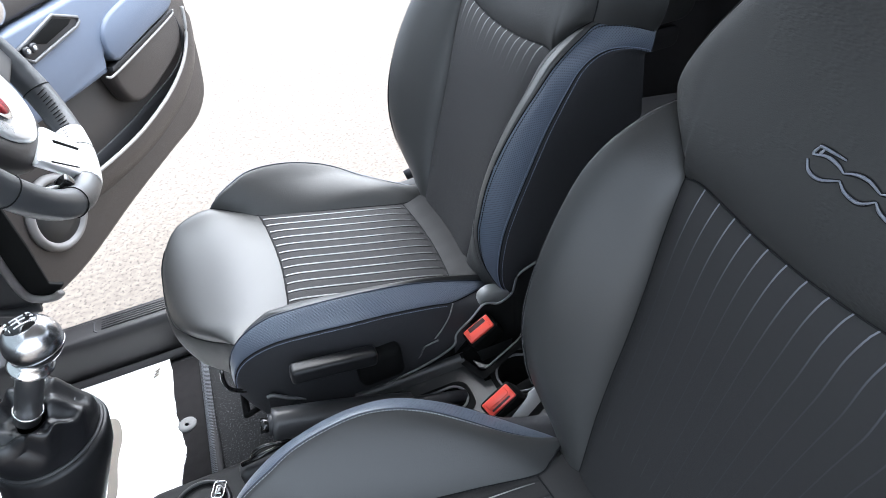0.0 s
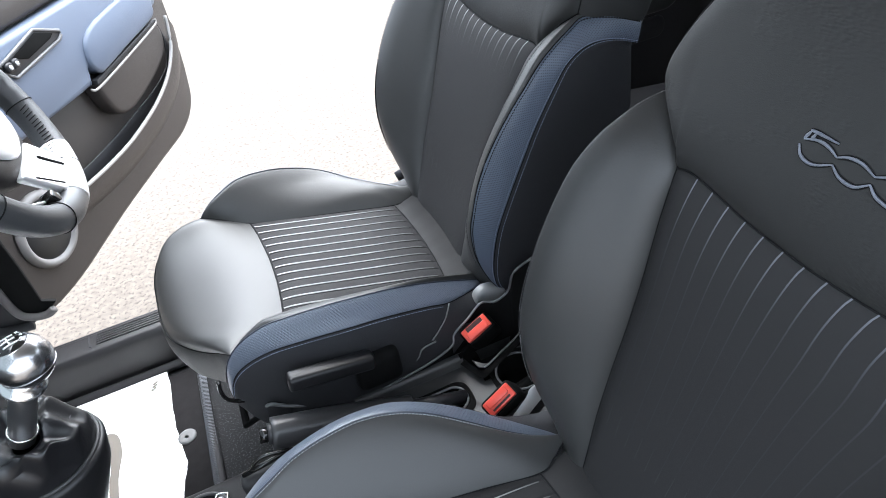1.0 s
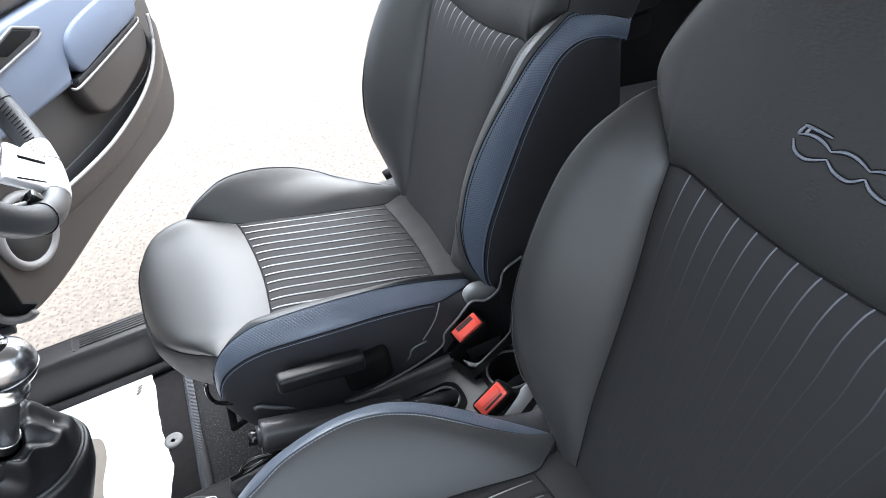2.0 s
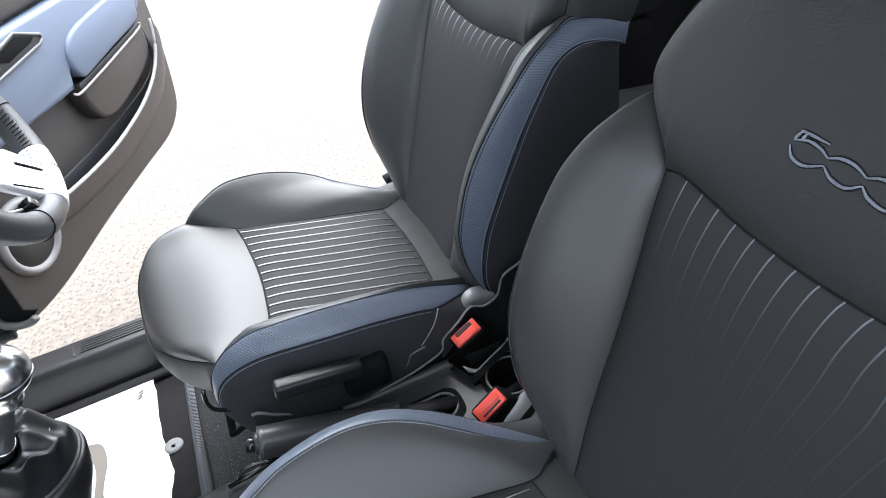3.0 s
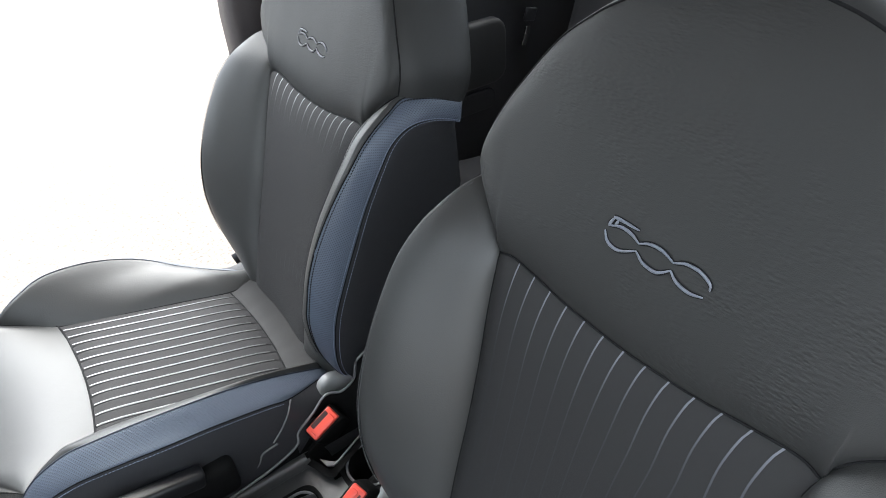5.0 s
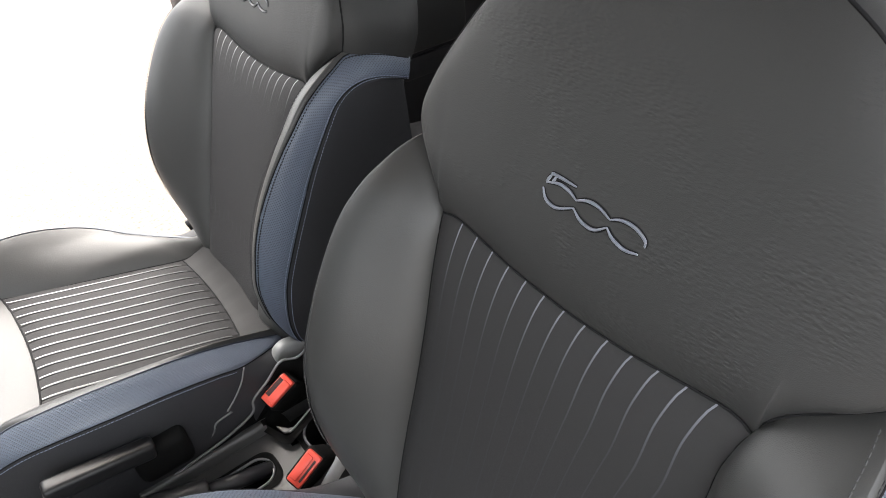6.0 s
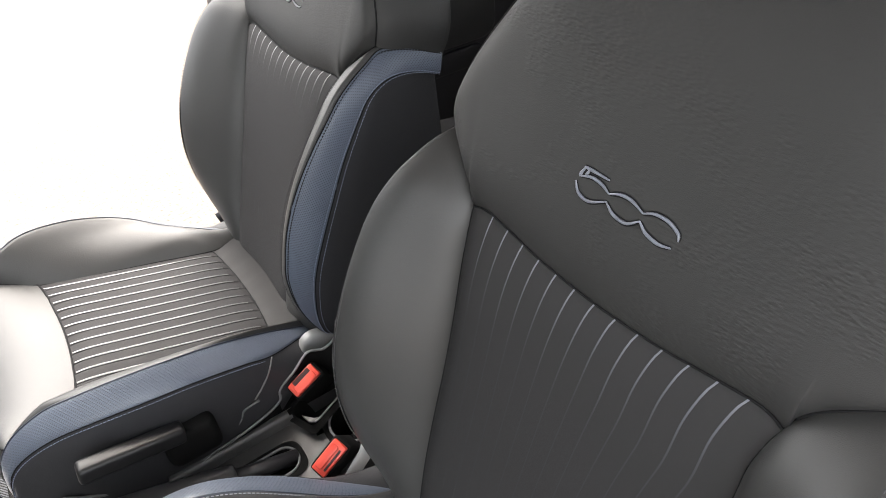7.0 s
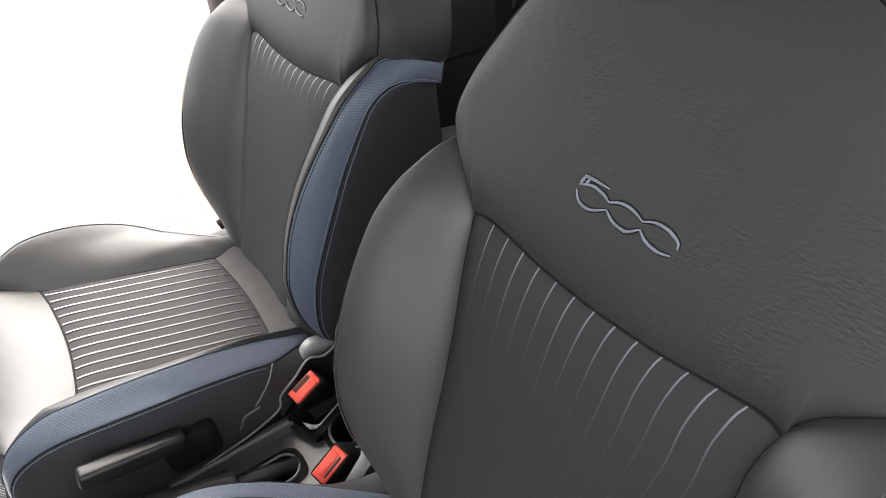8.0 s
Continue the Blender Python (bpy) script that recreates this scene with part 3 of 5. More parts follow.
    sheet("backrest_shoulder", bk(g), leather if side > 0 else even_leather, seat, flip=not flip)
    seam(bk(low + np.array((0, -0.0006, 0.0006))), 0.0011)
    seam(bk(high), 0.0012)
    mirrored = m(rear, 0)
    g = np.stack([rear[:, None] * (1 - t) + mirrored[:, None] * t for t in np.linspace(0, 1, 8)], axis=1)[:, :, 0]
    sheet("backrest_rear", bk(g), black_plastic, seat, flip=flip)
    g = np.stack([rim * (1 - t) + np.array((0, 0.05, -0.12)) * t for t in np.linspace(0, 1, 6)], axis=1)
    sheet("backrest_rear_top", bk(g), black_plastic, seat, flip=not flip)

    # raised outline mark on the upper panel: stitched strokes
    def stroke(pts):
        e = spline(pts, 8 * len(pts))
        c = np.stack([(0.0442 if side > 0 else 0.0455) - 0.0935 * e[:, 0], 0.0630 + 0.0235 * e[:, 1], 0 * e[:, 0]], axis=1)
        tq = (c[:, 1] + 0.01) / 0.270
        c[:, 2] = -0.005 + 0.002 * tq + 0.010 * (1 - np.abs(2 * tq - 1) ** 5) + ROLL * (1 - np.exp(-tq / 0.06)) + 0.0001
        if side < 0:
            c[:, 0] *= -1
        along = np.gradient(c[:, :2], axis=0)
        along /= np.linalg.norm(along, axis=1, keepdims=True) + 1e-9
        width = 0.0018 * np.sin(math.pi * np.linspace(0.06, 0.94, len(c))) ** 0.6
        pair = []
        for s in (0, 1, -1):
            k = c.copy()
            k[:, 0] += s * width * along[:, 1]
            k[:, 1] -= s * width * along[:, 0]
            k[:, 2] += 0.0005 if s == 0 else -0.0004
            pair.append(bk(k))
        return pair

    for pts in ([(0.30, 0.98), (0.16, 1.0), (0.06, 1.0), (0.05, 0.98)], [(0.055, 1.0), (0.03, 0.80), (0.02, 0.66)], [(0.095, 0.95), (0.085, 0.84), (0.075, 0.75)], [(0.02, 0.66), (0.14, 0.80), (0.25, 0.75), (0.335, 0.60)],
                [(0.335, 0.60), (0.43, 0.76), (0.54, 0.77), (0.665, 0.60)], [(0.665, 0.60), (0.76, 0.76), (0.88, 0.76), (0.98, 0.58), (1.0, 0.38)],
                [(0.0, 0.46), (0.06, 0.14), (0.18, 0.06), (0.335, 0.34)], [(0.335, 0.34), (0.43, 0.10), (0.56, 0.06), (0.665, 0.34)],
                [(0.665, 0.34), (0.74, 0.12), (0.86, 0.02), (0.97, 0.10)]):
        middle, *edges = stroke(pts)
        tube("emblem_stroke", middle, 0.00108, mark, seat, "raised stitched outline", sides=8, taper=lambda u: 0.6 + 0.55 * math.sin(math.pi * u))
        for edge in edges:
            tube("emblem_edge", edge, 0.0008, thread_dark, seat, sides=5)

    # cushion: curves from the nose to the rear, in (x, p, z)
    head = [(0.132, 0.189, 0.647), (0.155, 0.178, 0.643), (0.18, 0.165, 0.635), (0.212, 0.150, 0.627)]
    if side > 0:
        e1 = e1_in = spline(head + [(0.30, 0.138, 0.615), (0.40, 0.127, 0.602), (0.475, 0.118, 0.592), (0.50, 0.128, 0.592), (0.525, 0.142, 0.592), (0.565, 0.15, 0.585)], N)
    else:
        e1 = spline(head + [(0.30, 0.131, 0.615), (0.40, 0.1115, 0.602), (0.475, 0.097, 0.592), (0.50, 0.106, 0.589), (0.525, 0.121, 0.585), (0.565, 0.143, 0.577)], N)
        e1_in = spline(head + [(0.30, 0.151, 0.615), (0.40, 0.1545, 0.602), (0.475, 0.157, 0.592), (0.50, 0.156, 0.586), (0.525, 0.154, 0.580), (0.545, 0.152, 0.575)], N)
    crest = [(0.132, 0.189, 0.647), (0.155, 0.193, 0.668), (0.19, 0.199, 0.685), (0.22, 0.2085, 0.693), (0.26, 0.2155, 0.696), (0.30, 0.219, 0.694), (0.34, 0.216, 0.6845), (0.38, 0.2055, 0.6675), (0.42, 0.190, 0.643), (0.46, 0.174, 0.6155), (0.50, 0.163, 0.590), (0.53, 0.157, 0.572)]
    e2 = spline(crest, N)
    e2_out = spline(crest[:-1] + [(0.53, 0.160, 0.581), (0.565, 0.156, 0.575)], N)
    e2_band = spline([(0.110, 0.187, 0.592), (0.118, 0.188, 0.624)] + crest, N)
    e3 = spline([(0.110, 0.196, 0.572), (0.119, 0.203, 0.606), (0.135, 0.210, 0.631), (0.16, 0.220, 0.651), (0.19, 0.230, 0.664), (0.22, 0.238, 0.669), (0.26, 0.246, 0.671), (0.30, 0.250, 0.669), (0.34, 0.249, 0.663), (0.38, 0.241, 0.648), (0.42, 0.228, 0.627), (0.46, 0.210, 0.601), (0.53, 0.165, 0.566)], N)
    e4 = spline([(0.112, 0.198, 0.555), (0.125, 0.208, 0.53), (0.15, 0.222, 0.50), (0.19, 0.238, 0.478), (0.25, 0.248, 0.470), (0.33, 0.250, 0.478), (0.40, 0.248, 0.50), (0.46, 0.240, 0.540), (0.54, 0.20, 0.575)], N)

    # the driver's insert is skewed to fit the camera's view: its edges (outboard, inboard) at the front and at the rear
    drift = 0.050 if side < 0 else 0.0
    edge_out, edge_in = ((-0.148, -0.097), (0.148, 0.157)) if side < 0 else ((-0.148, -0.118), (0.148, 0.120))

    def cushion_at(p, v):
        """A place on the cushion's cloth insert: p across in metres, v from front to rear."""
        p, v = np.asarray(p, float), np.asarray(v, float)
        lo, hi = edge_out[0] + (edge_out[1] - edge_out[0]) * v, edge_in[0] + (edge_in[1] - edge_in[0]) * v
        w = np.clip(2 * (p - lo) / (hi - lo) - 1, -1, 1)
        x = 0.212 + 0.263 * v + 0.013 * (1 - w ** 2) * (1 - v) ** 2 + 0.010 * (1 - w ** 2) * v ** 2
        z = 0.627 - 0.135 * (x - 0.212) + 0.007 * (1 - np.abs(w) ** 6) * (1 - np.abs(2 * v - 1) ** 8) - 0.004 * (1 - w ** 2)
        # a sewn groove runs beside every stripe
        gap = (p - drift * v + 0.131 - 0.0021 + 0.0109) % 0.0218 - 0.0109
        z = z - 0.0013 * np.exp(-(gap / 0.0013) ** 2) * (1 - np.abs(w) ** 20)
        return np.stack([x, p, z], axis=-1)

    def cushion_insert(t, v):
        t, v = np.asarray(t, float), np.asarray(v, float)
        lo, hi = edge_out[0] + (edge_out[1] - edge_out[0]) * v, edge_in[0] + (edge_in[1] - edge_in[0]) * v
        return cushion_at(lo + (hi - lo) * t, v)

    t2, v2 = np.meshgrid(np.linspace(0, 1, 330), np.linspace(0, 1, 34))
    insert = sheet("cushion_insert", cu(cushion_insert(t2, v2)), cloth, seat, "charcoal cloth insert with pale lengthwise stripes", flip=flip)
    for k in range(13):
        p0 = -0.131 + 0.0218 * k
        room = [v for v in np.linspace(0, 1, 60) if edge_out[0] + (edge_out[1] - edge_out[0]) * v + 0.003 < p0 + drift * v < edge_in[0] + (edge_in[1] - edge_in[0]) * v - 0.002]
        vs = np.linspace(0.012, min(0.965, max(room)), 40)
        ps = p0 + drift * vs - 0.006 * np.exp(-vs / 0.05) * (1 - k / 12)
        half = 0.00125 * np.linspace(1.1, 0.8, 40)
        g = np.stack([cushion_at(ps - half, vs), cushion_at(ps, vs), cushion_at(ps + half, vs)], axis=1)
        g[:, :, 2] += 0.0006
        g[:, 1, 2] += 0.0007
        fade = np.clip((vs - 0.62) / 0.42, 0.05, 1)
        uv = np.stack([np.repeat(fade[:, None], 3, 1), np.zeros((40, 3))], axis=2)
        sheet("stripe", cu(g), stripe_white, insert, flip=flip, uv=uv)
    seam(cu(cushion_insert(np.linspace(0, 1, 30), np.zeros(30))), 0.0013)
    seam(cu(cushion_insert(np.linspace(0, 1, 30), np.ones(30))), 0.0013)
    s = np.linspace(0, 1, 30)
    f = cushion_insert(s, np.ones(30))
    b = np.stack([np.full(30, 0.58), (2 * s - 1) * 0.150, np.full(30, 0.574)], axis=1)
    sheet("cushion_rear", cu(puffed(f, b, 0.0025, (0.1, 0, 1), 14)), matte_leather, seat, flip=not flip)
    for h in (1, -1):
        mm = (lambda c: c) if h > 0 else (lambda c: m(c - np.array((0, 0, 1.0)) * (0.020 * ease((c[..., 0] - 0.19) / 0.15) * ease((0.54 - c[..., 0]) / 0.13) * np.clip((c[..., 1] - 0.13) / 0.06, 0, 1))[..., None], 1))
        fl = flip if h > 0 else not flip
        ea = e1_in if h > 0 else e1
        sheet("cushion_bolster", cu(mm(puffed(ea, e2 if h > 0 else e2_out, np.linspace(0.019, 0.006, N) if h > 0 > side else 0.008, (0, -0.3, 0.95), 16, 2.4))), smooth_leather, seat, flip=not fl)
        sheet("cushion_side_trim", cu(mm(puffed(e2_band, e3, 0.004, (-0.1, 0.9, 0.45), 12))), blue_cushion_leather, seat, "perforated blue leather side band", flip=not fl)
        sheet("cushion_side_panel", cu(mm(puffed(e3, e4, 0.004, (0, 1, 0), 10))), mesh_cloth, seat, "black cloth side panel", flip=not fl)
        for c in (ea, e3):
            seam(cu(mm(c)))
        tube("piping", cu(mm(e2_band)), 0.0013, piping_blue, seat, "dark blue piping along the side band", sides=6)
        off = e3 + np.array((0, 0.0025, -0.003))
        stitches("stitching", cu(mm(off)), thread_blue, seat)
        off = e2 + np.array((0, -0.005, 0.0035))
        if h < 0 or side > 0:
            stitches("stitching", cu(mm(off[3:])), thread_grey, seat)
    # nose: from the insert's front edge over the front to the lower seam
    back = head + [(0.2221, 0.07, 0.6225), (0.225, 0.0, 0.6213)]
    back = spline(back + [(x, -p, z) for x, p, z in back[-2::-1]], N)[::-1]
    # the seam that parts the nose from its skirt sweeps up to the inboard band
    front = spline([(0.132, 0.189, 0.647), (0.115, 0.160, 0.631), (0.096, 0.132, 0.615), (0.075, 0.102, 0.602), (0.058, 0.075, 0.592), (0.034, 0.027, 0.576), (0.022, -0.013, 0.568), (0.015, -0.06, 0.566), (0.015, -0.10, 0.574), (0.019, -0.14, 0.587), (0.035, -0.17, 0.605), (0.065, -0.188, 0.620), (0.10, -0.196, 0.635), (0.132, -0.189, 0.647)], N)[::-1]
    under = spline([(0.110, 0.187, 0.592), (0.108, 0.160, 0.565), (0.095, 0.132, 0.545), (0.075, 0.102, 0.533), (0.055, 0.075, 0.528), (0.032, 0.027, 0.525), (0.020, -0.013, 0.523), (0.014, -0.06, 0.523), (0.016, -0.10, 0.527), (0.024, -0.14, 0.535), (0.042, -0.17, 0.55), (0.07, -0.185, 0.57), (0.095, -0.19, 0.59), (0.110, -0.187, 0.592)], N)[::-1]
    dome = puffed(back, front, 0.036, (-0.60, 0, 0.80), 60, 3.0)
    for k in range(30):
        dome[1:-1, 1:-1] = 0.5 * dome[1:-1, 1:-1] + 0.125 * (dome[2:, 1:-1] + dome[:-2, 1:-1] + dome[1:-1, 2:] + dome[1:-1, :-2])
    sheet("cushion_nose", cu(dome), smooth_leather, seat, flip=not flip)
    seam(cu(front + np.array((-0.0006, 0, 0.0006))))
    seam(cu(back + np.array((-0.0004, 0, 0.0008))), 0.0011)
    tuck = under + np.array((0.06, 0.0, -0.05))
    skirt = np.concatenate([puffed(front, under, 0.006, (-1, 0, 0.1), 14), puffed(under, tuck, 0.004, (-0.6, 0, -0.8), 8)[:, 1:]], axis=1)
    for k in range(6):
        skirt[:, 1:-1] = 0.5 * skirt[:, 1:-1] + 0.25 * (skirt[:, 2:] + skirt[:, :-2])
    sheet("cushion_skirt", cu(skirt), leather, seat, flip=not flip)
    # seat base and rails
    part("seat_base", placed(block((0.36, 0.40, 0.12), 0.03), Matrix.Translation(Vector((0.34 + shift, centre, 0.42)) - Vector(base))), black_plastic, seat, "black plastic seat base")
    for y in (-0.19, 0.19):
        part("seat_rail", placed(block((0.56, 0.045, 0.05), 0.006), Matrix.Translation(Vector((0.34 + shift, centre + y, FLOOR + 0.025)) - Vector(base))), satin_plastic, seat)
        part("seat_leg", placed(block((0.30, 0.03, 0.10), 0.006), Matrix.Translation(Vector((0.34 + shift, centre + y, FLOOR + 0.095)) - Vector(base))), black_plastic, seat)
    # slide bar coloured near-black, so it sinks into the shade under the cushion
    tube("pull_bar", [Vector((0.14 + shift, centre - 0.17, 0.49)) - Vector(base), Vector((0.100 + shift, centre - 0.17, 0.475)) - Vector(base), Vector((0.100 + shift, centre + 0.17, 0.475)) - Vector(base), Vector((0.14 + shift, centre + 0.17, 0.49)) - Vector(base)], 0.006, dark_hole, seat, "slide bar under the cushion, blackened for shade")
    return seat, base


driver_seat, dbase = front_seat("bucket_seat", "grey leather driver's seat with blue perforated side bands and striped cloth", -1, 0.0, 0.32, thread_tone)
passenger_seat, pbase = front_seat("bucket_seat", "grey leather passenger seat with stitched outline mark and striped cloth", 1, -0.037, -0.32, thread_pale)

# ---- driver's door ----
DOOR_AT, DOOR_U, DOOR_N = Vector((0.153, 1.61, 0.0)), Vector((0.5, 0.866, 0)), Vector((0.866, -0.5, 0))


def door_point(u, z, out=0.0):
    return DOOR_AT + DOOR_U * u + DOOR_N * out + Vector((0, 0, z))


def door_slab(outline, z_out, thick, bevel):
    """A plate on the door: outline in (along, up), its outer face z_out proud of the panel."""
    bm = slab(outline, thick, bevel)
    m = Matrix(((DOOR_U.x, 0, DOOR_N.x, DOOR_AT.x), (DOOR_U.y, 0, DOOR_N.y, DOOR_AT.y), (0, 1, 0, 0), (0, 0, 0, 1)))
    bmesh.ops.translate(bm, vec=(0, 0, z_out - thick), verts=bm.verts)
    bmesh.ops.transform(bm, matrix=m, verts=bm.verts)
    return bm



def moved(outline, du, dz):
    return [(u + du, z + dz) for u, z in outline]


def door_line(points, out, n=40):
    return [door_point(u, z, o) for u, z, o in spline([(u, z, out) for u, z in points], n)]


def car_door():
    door = thing("door_1", "open driver's door with taupe plastic panel and blue vinyl armrest", "door")
    tagged(door, kind="structure")
    low = [(x, y) for x, y in spline([(-1.08, 0.60), (-1.02, 0.46), (-0.92, 0.365), (-0.88, 0.345), (-0.755, 0.342), (-0.541, 0.362), (-0.30, 0.375), (-0.12, 0.385), (-0.022, 0.43), (0.018, 0.51), (0.045, 0.64), (0.055, 0.80), (0.045, 0.98)], 70)]
    outline = low + [(-1.08, 0.98)]
    part("door_panel", door_slab(outline, 0.0, 0.05, 0.012), taupe_plastic, door, "taupe grained plastic door panel")
    shell = [(u * 1.01 + 0.005, z - 0.012 if z < 0.6 else z) for u, z in outline]
    part("door_shell", door_slab(shell, -0.052, 0.07, 0.008), dark_trim, door, "dark outer edge of the door")
    # raised upper field of dark grained plastic
    part("upper_panel", door_slab([(-1.06, 0.915), (0.02, 0.915), (0.03, 0.975), (-1.06, 0.975)], 0.035, 0.03, 0.01), taupe_plastic, door)
    # map pocket: shallow plates coloured dark for a deep tray's shade, behind a lip
    mouth = [(u, z) for u, z in spline([(-0.66, 0.505), (-0.60, 0.502), (-0.45, 0.502), (-0.31, 0.510), (-0.16, 0.522), (-0.07, 0.548), (-0.035, 0.60), (-0.03, 0.66)], 40)]
    part("pocket_back", door_slab(mouth + [(-0.06, 0.695), (-0.68, 0.70)], 0.004, 0.02, 0.002), pocket_shade, door, "map pocket's back, taupe darkened for the shade inside")
    part("pocket_bottom", door_slab([(u, z) for u, z in mouth] + [(u * 0.985 - 0.012, z + 0.045) for u, z in mouth[::-1]], 0.008, 0.02, 0.002), dark_trim, door, "dark strip for the shade low in the map pocket")
    # lip coloured far paler than the panel, a painted sky highlight
    tube("pocket_lip", door_line([(-0.76, 0.556), (-0.671, 0.546), (-0.555, 0.539), (-0.434, 0.541), (-0.285, 0.562), (-0.175, 0.599), (-0.108, 0.649), (-0.080, 0.70), (-0.069, 0.736)], 0.06), 0.0052, lip_highlight_trim, door, "rounded lip of the map pocket with a painted sky highlight")
    skirt = [(u, z) for u, z in spline([(-0.76, 0.556), (-0.671, 0.546), (-0.555, 0.539), (-0.434, 0.541), (-0.285, 0.562), (-0.175, 0.599), (-0.108, 0.649), (-0.080, 0.70), (-0.069, 0.736)], 36)]
    g = [[door_point(u + 0.09 * w, z - 0.10 * w, 0.06 - 0.058 * w * w) for w in np.linspace(0, 1, 6)] for u, z in skirt]
    sheet("pocket_front", g, taupe_plastic, door)
    # block that carries the pull, over the pocket
    part("pull_base", door_slab([(u - 0.062, z + 0.026) for u, z in spline([(-0.40, 0.690), (-0.385, 0.62), (-0.355, 0.578), (-0.29, 0.566), (-0.15, 0.590), (-0.06, 0.625), (-0.035, 0.67), (-0.045, 0.715)], 30)], 0.05, 0.05, 0.012), taupe_plastic, door)
    # blue armrest field
    arm = [(u, z) for u, z in spline([(-0.92, 0.70), (-0.75, 0.694), (-0.598, 0.690), (-0.42, 0.686), (-0.40, 0.70), (-0.39, 0.725)], 24)]
    arm += [(-0.05, 0.735), (0.0, 0.75), (0.012, 0.80), (0.005, 0.875), (-0.92, 0.882)]
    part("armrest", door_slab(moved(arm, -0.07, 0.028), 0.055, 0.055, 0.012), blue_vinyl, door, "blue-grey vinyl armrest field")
    pull = [(u, z) for u, z in spline([(-0.352, 0.696), (-0.370, 0.73), (-0.358, 0.772), (-0.31, 0.799), (-0.20, 0.812), (-0.06, 0.815), (-0.01, 0.80), (-0.02, 0.755), (-0.045, 0.722), (-0.20, 0.706), (-0.335, 0.692)], 60)]
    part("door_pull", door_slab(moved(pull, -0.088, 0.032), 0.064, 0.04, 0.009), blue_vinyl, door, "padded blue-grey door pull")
    # a dark strip stands in for the shaded gap under the pull
    part("pull_gap_shade", door_slab(moved([(-0.39, 0.682), (-0.05, 0.708), (-0.045, 0.718), (-0.385, 0.692)], -0.075, 0.028), 0.058, 0.02, 0.001), dark_trim, door)
    tube("pull_trim", door_line(moved([(-0.42, 0.682), (-0.395, 0.674), (-0.30, 0.680), (-0.18, 0.691), (-0.06, 0.704), (-0.042, 0.716)], -0.075, 0.028), 0.057), 0.0034, lip_highlight_trim, door, "pale trim under the pull")
    # switch recess
    tray = [(-0.725, 0.864), (-0.699, 0.845), (-0.682, 0.833), (-0.60, 0.840), (-0.515, 0.847), (-0.500, 0.854), (-0.500, 0.864), (-0.575, 0.895), (-0.681, 0.875), (-0.721, 0.869)]
    recess = part("switch_recess", door_slab(tray, 0.058, 0.02, 0.003), satin_plastic, door, "smooth black panel round the finger recess")
    # flat black plate painted in place of the hollow's shade
    part("finger_well", door_slab([(-0.672, 0.869), (-0.627, 0.851), (-0.539, 0.860), (-0.523, 0.867), (-0.575, 0.888)], 0.0605, 0.01, 0.001), dark_hole, recess, "black plate for the shaded finger well")
    tube("recess_rim", [door_point(u, z, 0.059) for u, z in tray], 0.0038, rim_plastic, door, "smooth grey rim of the recess", closed=True)
    for u in (-0.693, -0.672):
        part("window_switch", door_slab([(u + a, 0.860 + b) for a, b in rounded(0.020, 0.020, 0.007)], 0.068, 0.01, 0.003), satin_plastic, door)
        part("switch_mark", door_slab([(u + a, 0.860 + b) for a, b in rounded(0.008, 0.010, 0.003)], 0.0695, 0.002, 0), silver, door)
    # lock handle above
    bm = placed(turned([(0.0, 0.0), (0.034, 0.0), (0.036, 0.006), (0.030, 0.012), (0.012, 0.014), (0.0, 0.014)]), Matrix.Translation(door_point(-0.70, 0.955, 0.035)) @ DOOR_N.to_track_quat("Z", "Y").to_matrix().to_4x4())
    part("latch_handle", bm, chrome, door, "bright round inner door latch")
    # loudspeaker
    m = Matrix.Translation(door_point(-0.79, 0.508, 0.0)) @ DOOR_N.to_track_quat("Z", "Y").to_matrix().to_4x4()
    part("speaker_ring", placed(turned([(0.070, 0.0), (0.093, 0.0), (0.093, 0.006), (0.085, 0.016), (0.075, 0.014), (0.070, 0.004)]), m), speaker_plastic, door, "rounded speaker surround")
    part("speaker_grille", placed(turned([(0.0, 0.006), (0.072, 0.006), (0.070, 0.009), (0.03, 0.012), (0.0, 0.013)]), m), grille, door, "dark perforated speaker grille")
    return door


car_door()


# ---- steering wheel and dashboard ----
WHEEL = Matrix.Translation((-0.05, 0.32, 1.01)) @ Matrix(((0, -math.sin(radians(22)), math.cos(radians(22)), 0), (1, 0, 0, 0), (0, math.cos(radians(22)), math.sin(radians(22)), 0), (0, 0, 0, 1)))


def ring_arc(r, a0, a1, n, z=0.0):
    return [WHEEL @ Vector((r * math.cos(radians(a)), r * math.sin(radians(a)), z)) for a in np.linspace(a0, a1, n)]


def wheel_plate(outline, z, thick, bevel):
    return placed(slab(outline, thick, bevel), WHEEL @ Matrix.Translation((0, 0, z)))


